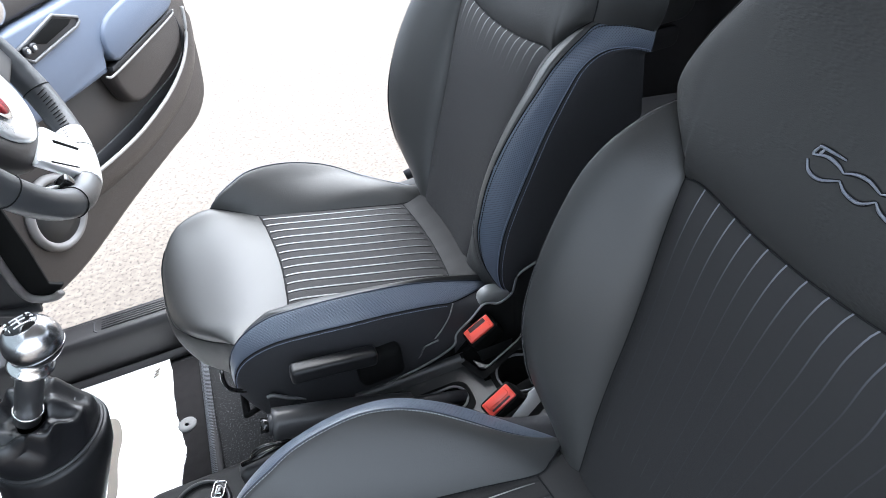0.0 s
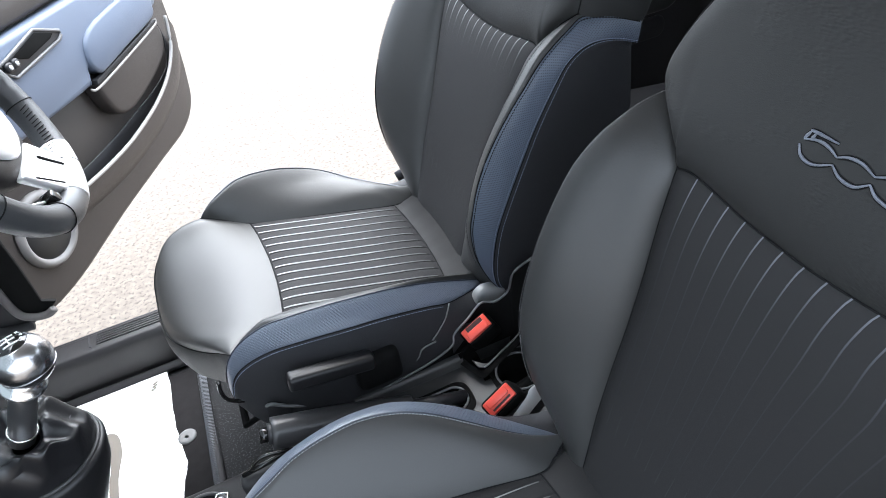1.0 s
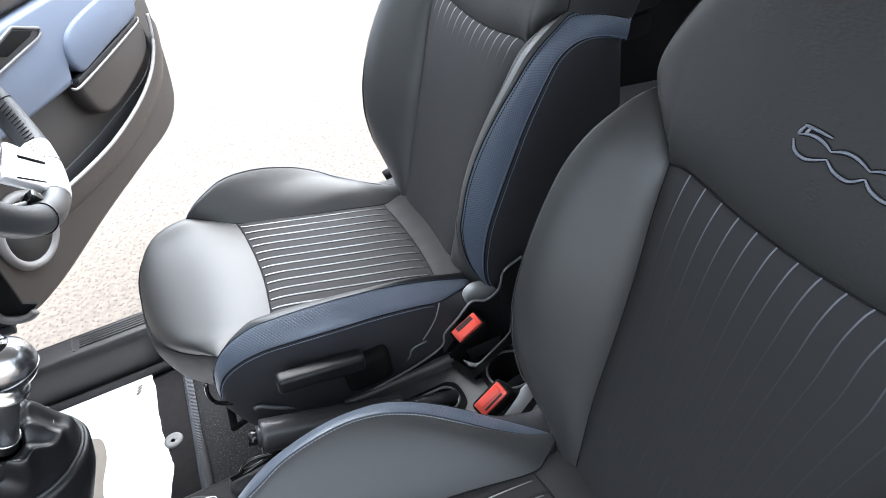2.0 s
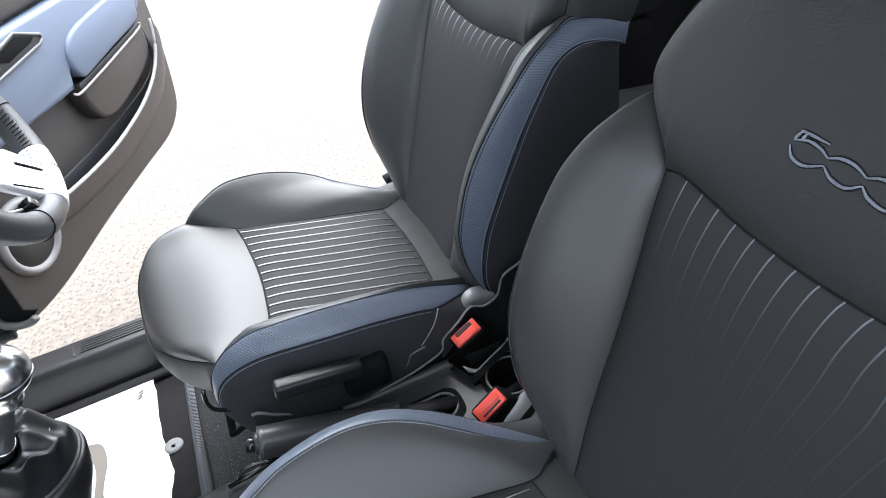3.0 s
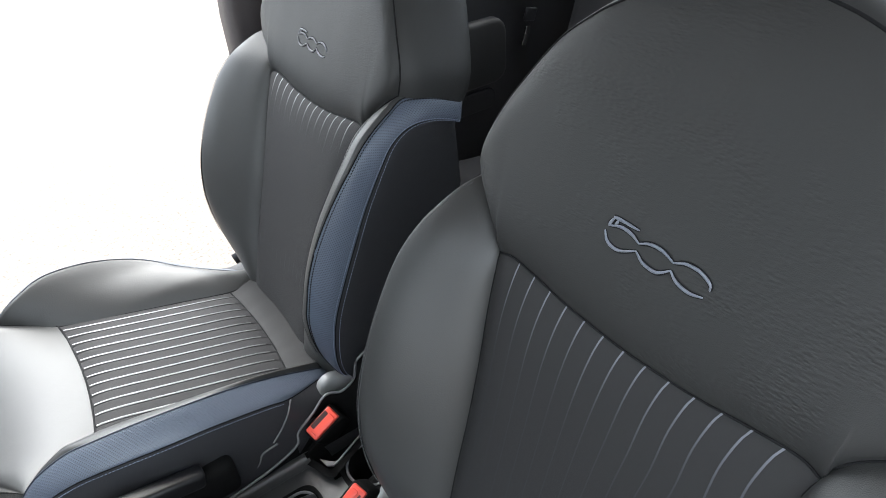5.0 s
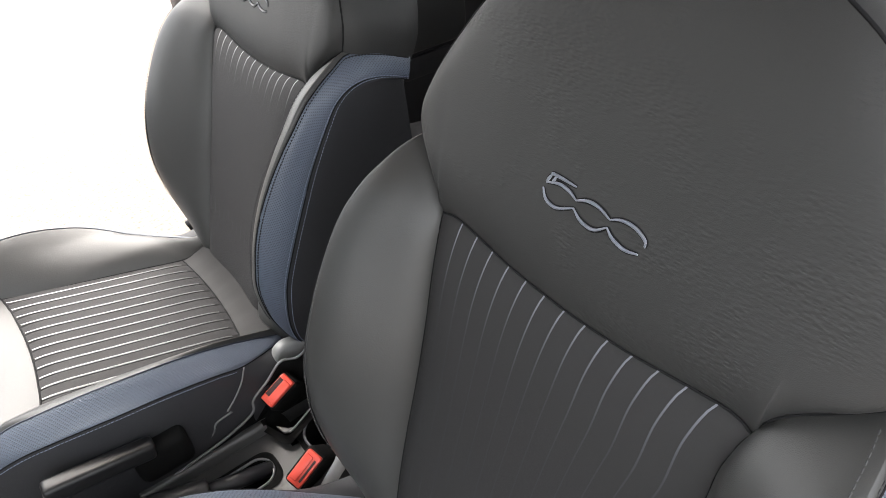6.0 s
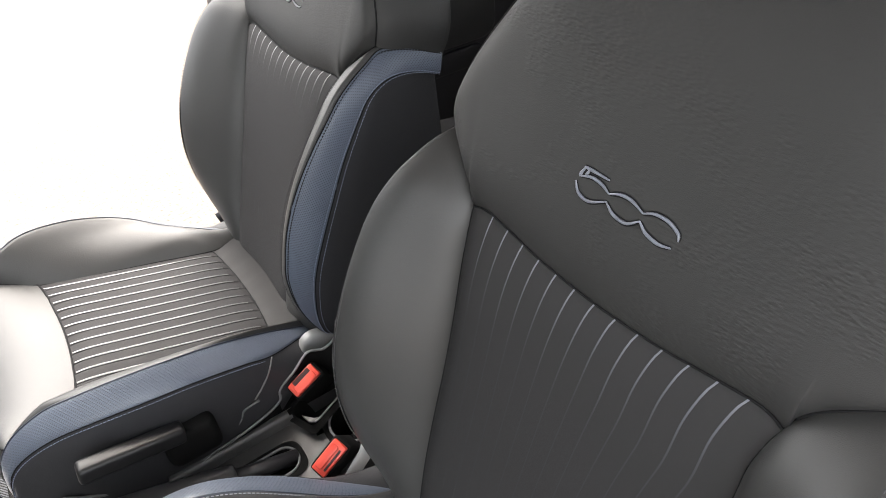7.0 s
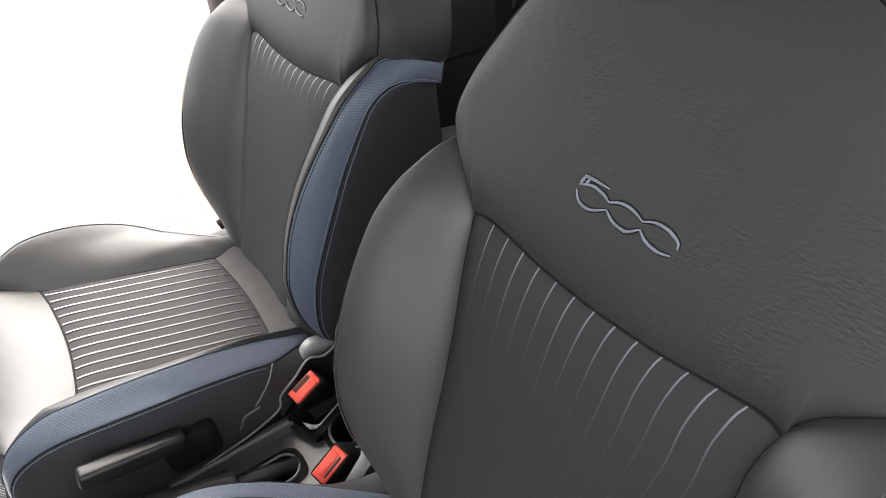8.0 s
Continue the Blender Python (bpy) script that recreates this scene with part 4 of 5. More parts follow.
def steering_wheel():
    w = thing("steering_wheel", "black leather steering wheel with silver spoke and oval hub badge", "steering wheel")
    tube("rim", ring_arc(0.1655, 0, 356.25, 96), 0.0198, wheel_leather, w, "stitched black leather rim", sides=14, closed=True)
    for a in (336, 244, 296, 204):
        c = [WHEEL @ (Vector((0.1655 * math.cos(radians(a)), 0.1655 * math.sin(radians(a)), 0)) + 0.0204 * (math.cos(t) * Vector((math.cos(radians(a)), math.sin(radians(a)), 0)) + math.sin(t) * Vector((0, 0, 1)))) for t in np.linspace(0, 2 * math.pi, 20, endpoint=False)]
        tube("rim_seam", c, 0.0009, thread_dark, w, closed=True, sides=5)
    for a in np.linspace(300, 332, 15):
        c = [WHEEL @ (Vector((0.1655 * math.cos(radians(a + e)), 0.1655 * math.sin(radians(a + e)), 0)) + 0.0201 * (-math.cos(t) * Vector((math.cos(radians(a)), math.sin(radians(a)), 0)) + math.sin(t) * Vector((0, 0, 1)))) for t, e in ((0.2, 0), (0.5, 0.5), (0.8, 1.2))]
        tube("rim_stitch", c, 0.0007, thread_dark, w, sides=5)
    # lower spoke: a broad silver plate that runs into a silver sleeve on the rim
    part("spoke", wheel_plate([(0.036, -0.080), (0.078, -0.138), (0.050, -0.152), (0.002, -0.158), (-0.056, -0.088)][::-1], -0.004, 0.014, 0.004), silver, w, "broad silver lower spoke")
    # sleeve runs past its real end, silver standing in for glare on leather
    tube("rim_sleeve", ring_arc(0.1655, 270, 309, 28), 0.0206, silver, w, "silver sleeve on the rim, lengthened as painted glare", sides=16)
    for p, q, r in (((0.018, -0.100), (0.056, -0.140), 0.0026), ((-0.036, -0.104), (0.006, -0.144), 0.0016)):
        tube("spoke_slit", [WHEEL @ Vector((*p, 0.0095)), WHEEL @ Vector((*q, 0.0095))], r, dark_hole, w, "narrow dark slit in the spoke", sides=6)
    part("spoke_clip", wheel_plate([(-0.052, -0.128), (-0.036, -0.124), (-0.030, -0.140), (-0.046, -0.146)], -0.01, 0.02, 0.003), gloss_black, w)
    tube("spoke_rod", [WHEEL @ Vector((-0.10, -0.100, -0.008)), WHEEL @ Vector((-0.046, -0.132, -0.004))], 0.0022, silver, w, "thin bright rod")
    for a0 in (-1, 1):
        out = [(a0 * x, y) for x, y in ((0.06, 0.025), (0.06, -0.030), (0.150, -0.020), (0.156, 0.020))]
        part("spoke", wheel_plate(out if a0 > 0 else out[::-1], -0.004, 0.016, 0.005), satin_plastic, w)
    hub = WHEEL @ Matrix.Translation((0.0, 0.0, -0.028))
    part("hub", placed(turned([(0.0, -0.05), (0.072, -0.05), (0.095, -0.02), (0.105, 0.008), (0.106, 0.020), (0.099, 0.029), (0.082, 0.035), (0.0, 0.037)], 48), hub), hub_plastic, w, "rounded black airbag hub")
    hub = WHEEL @ Matrix.Translation((0.0, -0.006, -0.028))
    part("hub_disc", placed(turned([(0.0, 0.036), (0.070, 0.033), (0.073, 0.037), (0.067, 0.0425), (0.0, 0.0485)], 48), hub), silver, w, "silver hub disc")
    hub = WHEEL @ Matrix.Translation((-0.027, -0.016, -0.039))
    badge = part("badge", placed(turned([(0.0, 0.054), (0.022, 0.053), (0.023, 0.058), (0.020, 0.0595), (0.0, 0.0605)], 36), hub), chrome, w, "chrome ringed badge")
    part("badge_face", placed(turned([(0.0, 0.059), (0.0155, 0.059), (0.0155, 0.0615), (0.0, 0.062)], 36), hub), red_enamel, badge, "plain red badge face")
    tube("column", [WHEEL @ Vector((0, 0, -0.04)), WHEEL @ Vector((0, 0, -0.36))], 0.055, black_plastic, w, "black column shroud", sides=20)
    return w


steering_wheel()


def dashboard():
    d = thing("dashboard", "dark plastic dashboard under the windscreen", "dashboard")
    prof = [(-0.40, 0.66), (-0.36, 0.72), (-0.355, 0.82), (-0.40, 0.93), (-0.50, 0.985), (-0.74, 1.0), (-0.76, 0.66), (-0.40, 0.66)]
    g = [[(x, y, z) for x, z in spline(prof, 50)] for y in np.linspace(-0.64, 0.64, 20)]
    sheet("dash_body", g, black_plastic, d)
    # dark end of the dashboard beside the door, with a channel and its curved lip
    m = Matrix(((1, 0, 0, 0), (0, 0, 1, 0.572), (0, 1, 0, 0), (0, 0, 0, 1)))
    channel = [(-0.252, 0.82), (-0.252, 0.545), (-0.236, 0.529), (-0.205, 0.523), (-0.182, 0.541), (-0.204, 0.552), (-0.200, 0.64), (-0.200, 0.82)]
    part("end_channel", placed(slab(channel, 0.010, 0.002), m), dark_hole, d, "black channel at the dashboard's end")
    lip = spline([(-0.250, 0.82), (-0.251, 0.70), (-0.254, 0.60), (-0.250, 0.545), (-0.232, 0.526), (-0.208, 0.521), (-0.192, 0.528)], 40)
    tube("end_lip", [(x, 0.570, z) for x, z in lip], 0.0080, lip_dark, d, "curved lip of the dashboard's end", sides=10)
    body = [(-0.74, 0.46), (-0.32, 0.485), (-0.265, 0.488), (-0.228, 0.512), (-0.248, 0.545), (-0.252, 0.60), (-0.250, 0.82), (-0.74, 0.82)]
    m = Matrix(((1, 0, 0, 0), (0, 0, 1, 0.575), (0, 1, 0, 0), (0, 0, 0, 1)))
    part("knee_panel", placed(slab(body, 0.030, 0.008), m), dark_trim, d, "dark moulded knee panel")
    tube("knee_ridge", spline([(-0.42, 0.572, 0.56), (-0.34, 0.573, 0.535), (-0.28, 0.572, 0.512), (-0.24, 0.571, 0.508)], 20), 0.010, dark_trim, d)
    return d


dashboard()


# ---- centre console, gear lever, handbrake ----
def gear_console():
    c = thing("gear_console", "round black gear console with leather gaiter", "console", at=(-0.104, 0.064, 0.375))
    drum = turned([(0.0, 0.06), (0.050, 0.06), (0.058, 0.12), (0.066, 0.20), (0.0695, 0.25), (0.070, 0.284), (0.0675, 0.294), (0.0635, 0.290), (0.0, 0.284)], 56)
    for v in drum.verts:
        v.co.x -= 0.44 * max(0.0, 0.27 - v.co.z)
    part("console_drum", drum, lever_plastic, c, "satin black pod leaning back to the dashboard")
    part("console_body", placed(block((0.50, 0.10, 0.20), 0.03, 4), Matrix.Translation((-0.36, -0.02, 0.16))), black_plastic, c)
    tube("gaiter_ring", [(0.0645 * math.cos(a), 0.0645 * math.sin(a), 0.294) for a in np.linspace(0, 2 * math.pi, 60, endpoint=False)], 0.0030, black_plastic, c, closed=True)
    # gaiter: a loose leather sock that humps up behind the lever and tucks in round it
    mouth = Vector((0.012, -0.031, 0.360))
    g = []
    for v in np.linspace(0, 1, 40):
        row = []
        for a in np.linspace(0, 2 * math.pi, 97):
            back = max(0.0, math.sin(a + 0.3))
            u = min(1.0, v / 0.86)
            r = 0.0625 * (1 - u ** 2.2) + 0.0235 * u ** 2.2
            z = 0.291 + (0.066 + 0.020 * back) * math.sin(u * math.pi / 2) ** 1.1
            ease = math.sin(math.pi * min(1, v / 0.95)) if v < 0.95 else 0
            r *= 1 + (0.08 * math.sin(3 * a + 5 * v + 0.6) + 0.045 * math.sin(7 * a - 6 * v)) * ease
            z += 0.006 * math.sin(4 * a + 9 * v) * ease + 0.004 * math.sin(9 * a - 7 * v) * ease
            mid = Vector((0, 0, 0)).lerp(mouth, u ** 1.4)
            if v > 0.86:
                k = (v - 0.86) / 0.14
                r = r * (1 - k) + 0.0150 * k
                z = z * (1 - k) + 0.352 * k
            row.append((mid.x + r * math.cos(a), mid.y + r * math.sin(a), z))
        g.append(row)
    sheet("gaiter", g, gaiter_leather, c, "creased black leather gaiter", flip=True)
    stitches("stitching", [(0.052 * math.cos(a), 0.052 * math.sin(a), 0.338) for a in np.linspace(-0.2, 0.6, 40)], thread_grey, c, 0.007, 0.005)
    return c


gear_console()


def gear_lever():
    lo, hi = Vector((-0.092, 0.033, 0.735)), Vector((-0.0245, 0.0095, 0.857))
    axis = (hi - lo).normalized()
    up = Vector((-0.03, 0.07, 1.0)).normalized()
    across = Vector((0.9, 0.43, 0.0))
    across = (across - up * across.dot(up)).normalized()
    m = Matrix.Translation(hi) @ Matrix((across, up.cross(across), up)).transposed().to_4x4()
    stem = Matrix.Translation(hi) @ axis.to_track_quat("Z", "X").to_matrix().to_4x4()
    lever = thing("gear_lever", "satin metal ball gear knob on a dark lever", "gear lever")
    tube("shaft", [lo, lo.lerp(hi, 0.5), hi], 0.0140, knob_shaft, lever, "dark metal lever sleeve", sides=20)
    k = 0.0285
    prof = [(0.0, -k * 0.93)] + [(k * math.cos(a), k * math.sin(a)) for a in np.linspace(-1.15, 0.93, 26)] + [(k * 0.57, k * 0.815), (0.0, k * 0.84)]
    part("knob", placed(turned(prof, 48), m), knob_metal, lever, "satin metal ball")
    part("collar", placed(turned([(0.014, -0.046), (0.0195, -0.0425), (0.0222, -0.0405), (0.0226, -0.0385), (0.0200, -0.0365), (0.016, -0.032), (0.014, -0.024)], 44), stem), chrome, lever, "bright flared collar under the ball")
    tube("knob_seam", [m @ Vector((0.0266 * math.cos(a), 0.0266 * math.sin(a), -0.0105)) for a in np.linspace(0, 2 * math.pi, 44, endpoint=False)], 0.0009, chrome_dark, lever, closed=True)
    tube("shaft_ring", [stem @ Vector((0.0146 * math.cos(a), 0.0146 * math.sin(a), -0.124)) for a in np.linspace(0, 2 * math.pi, 36, endpoint=False)], 0.0016, chrome, lever, "thin bright ring", closed=True)
    cap = part("knob_cap", placed(turned([(0.0, k * 0.80), (k * 0.585, k * 0.80), (k * 0.56, k * 0.845), (k * 0.3, k * 0.94), (0.0, k * 0.965)], 40), m), gloss_black, lever, "glossy black shift pattern cap")
    lines = [((-0.007, -0.008), (0.007, -0.008)), ((-0.007, 0.0), (0.007, 0.0)), ((-0.007, 0.008), (0.007, 0.008)), ((0, -0.008), (0, 0.008))]
    for a, b in lines:
        pts = [m @ Vector((a[0] + (b[0] - a[0]) * t, a[1] + (b[1] - a[1]) * t, k * 0.965 - 9.0 * ((a[0] + (b[0] - a[0]) * t) ** 2 + (a[1] + (b[1] - a[1]) * t) ** 2) + 0.0004)) for t in np.linspace(0, 1, 7)]
        tube("pattern_line", pts, 0.0009, silver, cap, sides=5)
    for text, x, y in (("1", -0.011, -0.008), ("3", -0.0125, 0.0), ("5", -0.011, 0.008), ("2", 0.011, -0.008), ("4", 0.0125, 0.0), ("R", 0.011, 0.008)):
        cu = bpy.data.curves.new("digit", "FONT")
        cu.body, cu.size, cu.align_x, cu.align_y, cu.extrude = text, 0.0075, "CENTER", "CENTER", 0.0003
        t = bpy.data.objects.new("digit", cu)
        mesh = bpy.data.meshes.new_from_object(t)
        bpy.data.objects.remove(t)
        ob = link_mesh("shift_digit", mesh, white_enamel, cap)
        ob.matrix_basis = m @ Matrix.Translation((x, y, k * 0.965 - 9.0 * (x * x + y * y) + 0.0006)) @ pose(0, 0, 0, -y * 900, x * 900, 0)
    return lever


gear_lever()


def tunnel_console():
    c = thing("tunnel_console", "black plastic tray console between the seats with cup holders", "console")
    # long tray with a raised rim beside the driver's seat
    prof = [(-0.105, 0.40), (-0.100, 0.500), (-0.092, 0.514), (-0.08, 0.515), (-0.072, 0.511), (0.046, 0.511), (0.054, 0.516), (0.058, 0.526), (0.064, 0.530), (0.072, 0.526), (0.080, 0.50), (0.085, 0.40)]
    rim = spline([(0.30, 0.064, 0.526), (0.34, 0.064, 0.532), (0.39, 0.064, 0.540), (0.437, 0.072, 0.548), (0.447, 0.080, 0.563), (0.475, 0.088, 0.574), (0.502, 0.092, 0.592), (0.526, 0.090, 0.585), (0.543, 0.075, 0.613), (0.550, 0.066, 0.653), (0.580, 0.064, 0.669)], 70)
    circle = [(0.036 * math.cos(a), 0.036 * math.sin(a)) for a in np.linspace(0, 2 * math.pi, 48, endpoint=False)]
    wells = [("cup_holder", circle, Matrix.Translation((0.517, 0.004, 0.5125)), 0.06, "round cup holder, blackened inside for shade"),
             ("brake_slot", rounded(0.13, 0.044, 0.021, 8), Matrix.Translation((0.362, 0.004, 0.5125)), 0.05, "dark slot for the handbrake"),
             ("buckle_pocket", rounded(0.118, 0.050, 0.008, 5), Matrix.Translation((0.509, 0.066, 0.526)) @ pose(0, 0, 0, 0, -4, 21), 0.05, "dark pocket beside the buckle")]

    def open_well(place):
        """True where the tray gives way to one of its wells."""
        if place[2] < 0.505:
            return False
        for name, outline, m, _, _ in wells:
            local = m.inverted() @ Vector(place)
            hx, hy = max(p[0] for p in outline), max(p[1] for p in outline)
            r = min(hx, hy) if name != "buckle_pocket" else 0.008
            dx, dy = abs(local.x) - hx + r, abs(local.y) - hy + r
            inside = math.hypot(max(dx, 0), max(dy, 0)) + min(max(dx, dy), 0) < r + 0.003
            if inside:
                return True
        return False

    g = [[(x, y, z) for y, z in spline(prof, 90)] for x in np.linspace(0.27, 0.92, 170)]
    sheet("tray", g, tray_plastic, c, "black plastic tray with raised rim", flip=True, hole=open_well)
    for name, outline, m, deep, label in wells:
        ring = outline + outline[:1]
        big = [(x + math.copysign(0.009, x) * min(1, abs(x) / 0.01), y + math.copysign(0.009, y) * min(1, abs(y) / 0.01)) for x, y in ring]
        g = [[m @ Vector((bx, by, -0.001)), m @ Vector((x, y, 0.0015)), m @ Vector((x * 0.985, y * 0.985, 0.0)), m @ Vector((x * 0.96, y * 0.96, -deep * 0.5)), m @ Vector((x * 0.94, y * 0.94, -deep)), m @ Vector((0, 0, -deep))] for (x, y), (bx, by) in zip(ring, big)]
        # well walls are near-black, adding painted shade to the real depth
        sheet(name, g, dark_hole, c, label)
        if name != "buckle_pocket":
            tube(name + "_rim", [m @ Vector((x, y, 0.0015)) for x, y in outline], 0.0019, rim_plastic, c, closed=True)
    bracket = spline([(0.551, 0.094), (0.558, 0.081), (0.550, 0.060), (0.535, 0.048), (0.503, 0.034), (0.477, 0.0225), (0.466, 0.0195)], 40)
    tube("pocket_bracket", [(x, y, 0.535) for x, y in bracket], 0.0014, rim_plastic, c, "open pale edge of the buckle pocket")
    flap = [(0.478, 0.0215), (0.466, 0.0190), (0.459, 0.0240), (0.456, 0.0420), (0.463, 0.0330), (0.468, 0.0270)]
    part("pocket_flap", placed(slab(flap, 0.003, 0.001), Matrix.Translation((0, 0, 0.533))), tray_plastic, c, "small pale flap at the pocket's corner")
    # the highlight along the rim is drawn as a pale tube
    tube("tray_rim", rim, 0.0018, rim_plastic, c, "raised rim's edge with a painted pale highlight")
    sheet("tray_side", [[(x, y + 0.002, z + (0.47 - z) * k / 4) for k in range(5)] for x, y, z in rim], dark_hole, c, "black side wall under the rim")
    low_rim = spline([(0.325, 0.070, 0.532), (0.347, 0.070, 0.534), (0.367, 0.070, 0.544), (0.383, 0.070, 0.558), (0.391, 0.070, 0.571), (0.414, 0.070, 0.575)], 30)
    tube("tray_rim", low_rim, 0.0014, rim_plastic, c)
    # block coloured darker than the tray, for the shade under the handbrake
    part("tray_front", placed(block((0.16, 0.17, 0.08), 0.015), Matrix.Translation((0.215, -0.015, 0.455))), front_plastic, c, "lower front of the tray, darkened for shade")
    # front cup holder module
    part("front_tray", placed(block((0.20, 0.155, 0.09), 0.02, 4), Matrix.Translation((0.03, 0.012, 0.415))), front_plastic, c)
    fcup = Matrix.Translation((0.012, 0.026, 0.460))
    # flat disc in a raised ring, black to stand in for shade
    part("front_cup_holder", placed(turned([(0.0, -0.002), (0.036, -0.001), (0.038, 0.004), (0.043, 0.004), (0.044, 0.0), (0.044, -0.006)], 40), fcup), dark_hole, c, "round cup holder, blackened inside for shade")
    tube("front_cup_rim", [fcup @ Vector((0.041 * math.cos(a), 0.041 * math.sin(a), 0.004)) for a in np.linspace(0, 2 * math.pi, 44, endpoint=False)], 0.003, satin_plastic, c, closed=True)
    button = part("button", placed(slab(rounded(0.026, 0.018, 0.004), 0.006, 0.0015), Matrix.Translation((0.040, 0.042, 0.460)) @ pose(0, 0, 0, 0, 0, 70)), gloss_black, c, "small silver-framed button")
    tube("button_frame", [Matrix.Translation((0.040, 0.042, 0.4665)) @ pose(0, 0, 0, 0, 0, 70) @ Vector((x, y, 0)) for x, y in rounded(0.026, 0.018, 0.004)], 0.0014, chrome, button, closed=True)
    tube("button_mark", [Matrix.Translation((0.040, 0.042, 0.4665)) @ pose(0, 0, 0, 0, 0, 70) @ Vector((x, y, 0)) for x, y in ((-0.006, -0.004), (-0.006, 0.004), (0.006, 0.004), (0.006, 0.0))], 0.001, silver, button)
    # thin bright bars beside the tray
    part("bar_foot", placed(block((0.10, 0.03, 0.06), 0.01), Matrix.Translation((0.13, 0.03, 0.480))), dark_trim, c)
    tube("tray_bar", [(0.088, 0.03, 0.517), (0.12, 0.03, 0.521), (0.165, 0.03, 0.529)], 0.0042, gloss_black, c, "glossy black bar")
    tube("tray_bar", spline([(0.103, 0.03, 0.520), (0.111, 0.032, 0.531), (0.128, 0.031, 0.537), (0.155, 0.026, 0.535)], 16), 0.003, gloss_black, c, "glossy black bar")
    return c


tunnel_console()


def handbrake():
    h = thing("handbrake", "black handbrake lever lying between the seats", "handbrake")
    a, b = Vector((0.425, 0.004, 0.508)), Vector((0.150, 0.024, 0.583))
    tube("grip", spline([tuple(a.lerp(b, t)) for t in (0.30, 0.5, 0.75, 1.0)], 30), 0.0215, grip_plastic, h, "smooth black grip", sides=16, taper=lambda u: 0.82 + 0.24 * math.sin(min(1, u * 1.15) * 1.9))
    tube("lever_arm", [a, a.lerp(b, 0.35)], 0.011, satin_plastic, h, sides=12)
    d = (b - a).normalized()
    tube("release_button", [b, b + d * 0.016], 0.0105, gloss_black, h, "glossy black release button", sides=14)
    tube("grip_collar", [b - d * 0.004, b + d * 0.005], 0.0150, satin_plastic, h, sides=16)
    return h


handbrake()


def buckle(name, at, along, slot_side, slot_long, slot_wide, label):
    """A seat-belt buckle: stalk, black housing and a red press button with a dark plate as its shaded tongue slot."""
    t = thing(name, label, "seat belt buckle", "seat belt buckles", at)
    n = Vector((-0.35, -0.45, 0.82)).normalized()
    u = Vector(along).normalized()
    u = (u - n * u.dot(n)).normalized()
    v = n.cross(u)
    m = Matrix((u, v, n)).transposed().to_4x4()
    part("housing", placed(block((0.054, 0.030, 0.075), 0.006), m @ Matrix.Translation((0, 0, -0.040))), dark_hole, t, "black buckle housing")
    btn = part("press_button", placed(block((0.046, 0.0215, 0.010), 0.002), m @ Matrix.Translation((0, 0, 0))), red_plastic, t, "red press button")
    part("tongue_slot", placed(block((slot_long, slot_wide, 0.003), 0.0008), m @ Matrix.Translation((0.016 - slot_long / 2, slot_side * 0.0058, 0.0044))), red_dark, btn, "dark plate for the shaded tongue slot")
    part("button_face", placed(slab(rounded(0.036, 0.012, 0.003), 0.0025, 0.001), m @ Matrix.Translation((0, -slot_side * 0.004, 0.0045))), red_plastic, btn)
    tube("stalk", [m @ Vector((0, 0, -0.06)), m @ Vector((0.03, 0, -0.10)), m @ Vector((0.05, 0, -0.13))], 0.013, dark_hole, t, "black stalk to the seat frame")
    return t


buckle("driver_buckle", (0.481, 0.070, 0.566), (0.905, 0.061, 0.42), 1, 0.030, 0.008, "red-buttoned black seat belt buckle beside the driver's seat")
buckle("passenger_buckle", (0.452, -0.064, 0.563), (0.889, 0.115, 0.443), -1, 0.032, 0.003, "red-buttoned black seat belt buckle beside the passenger seat")

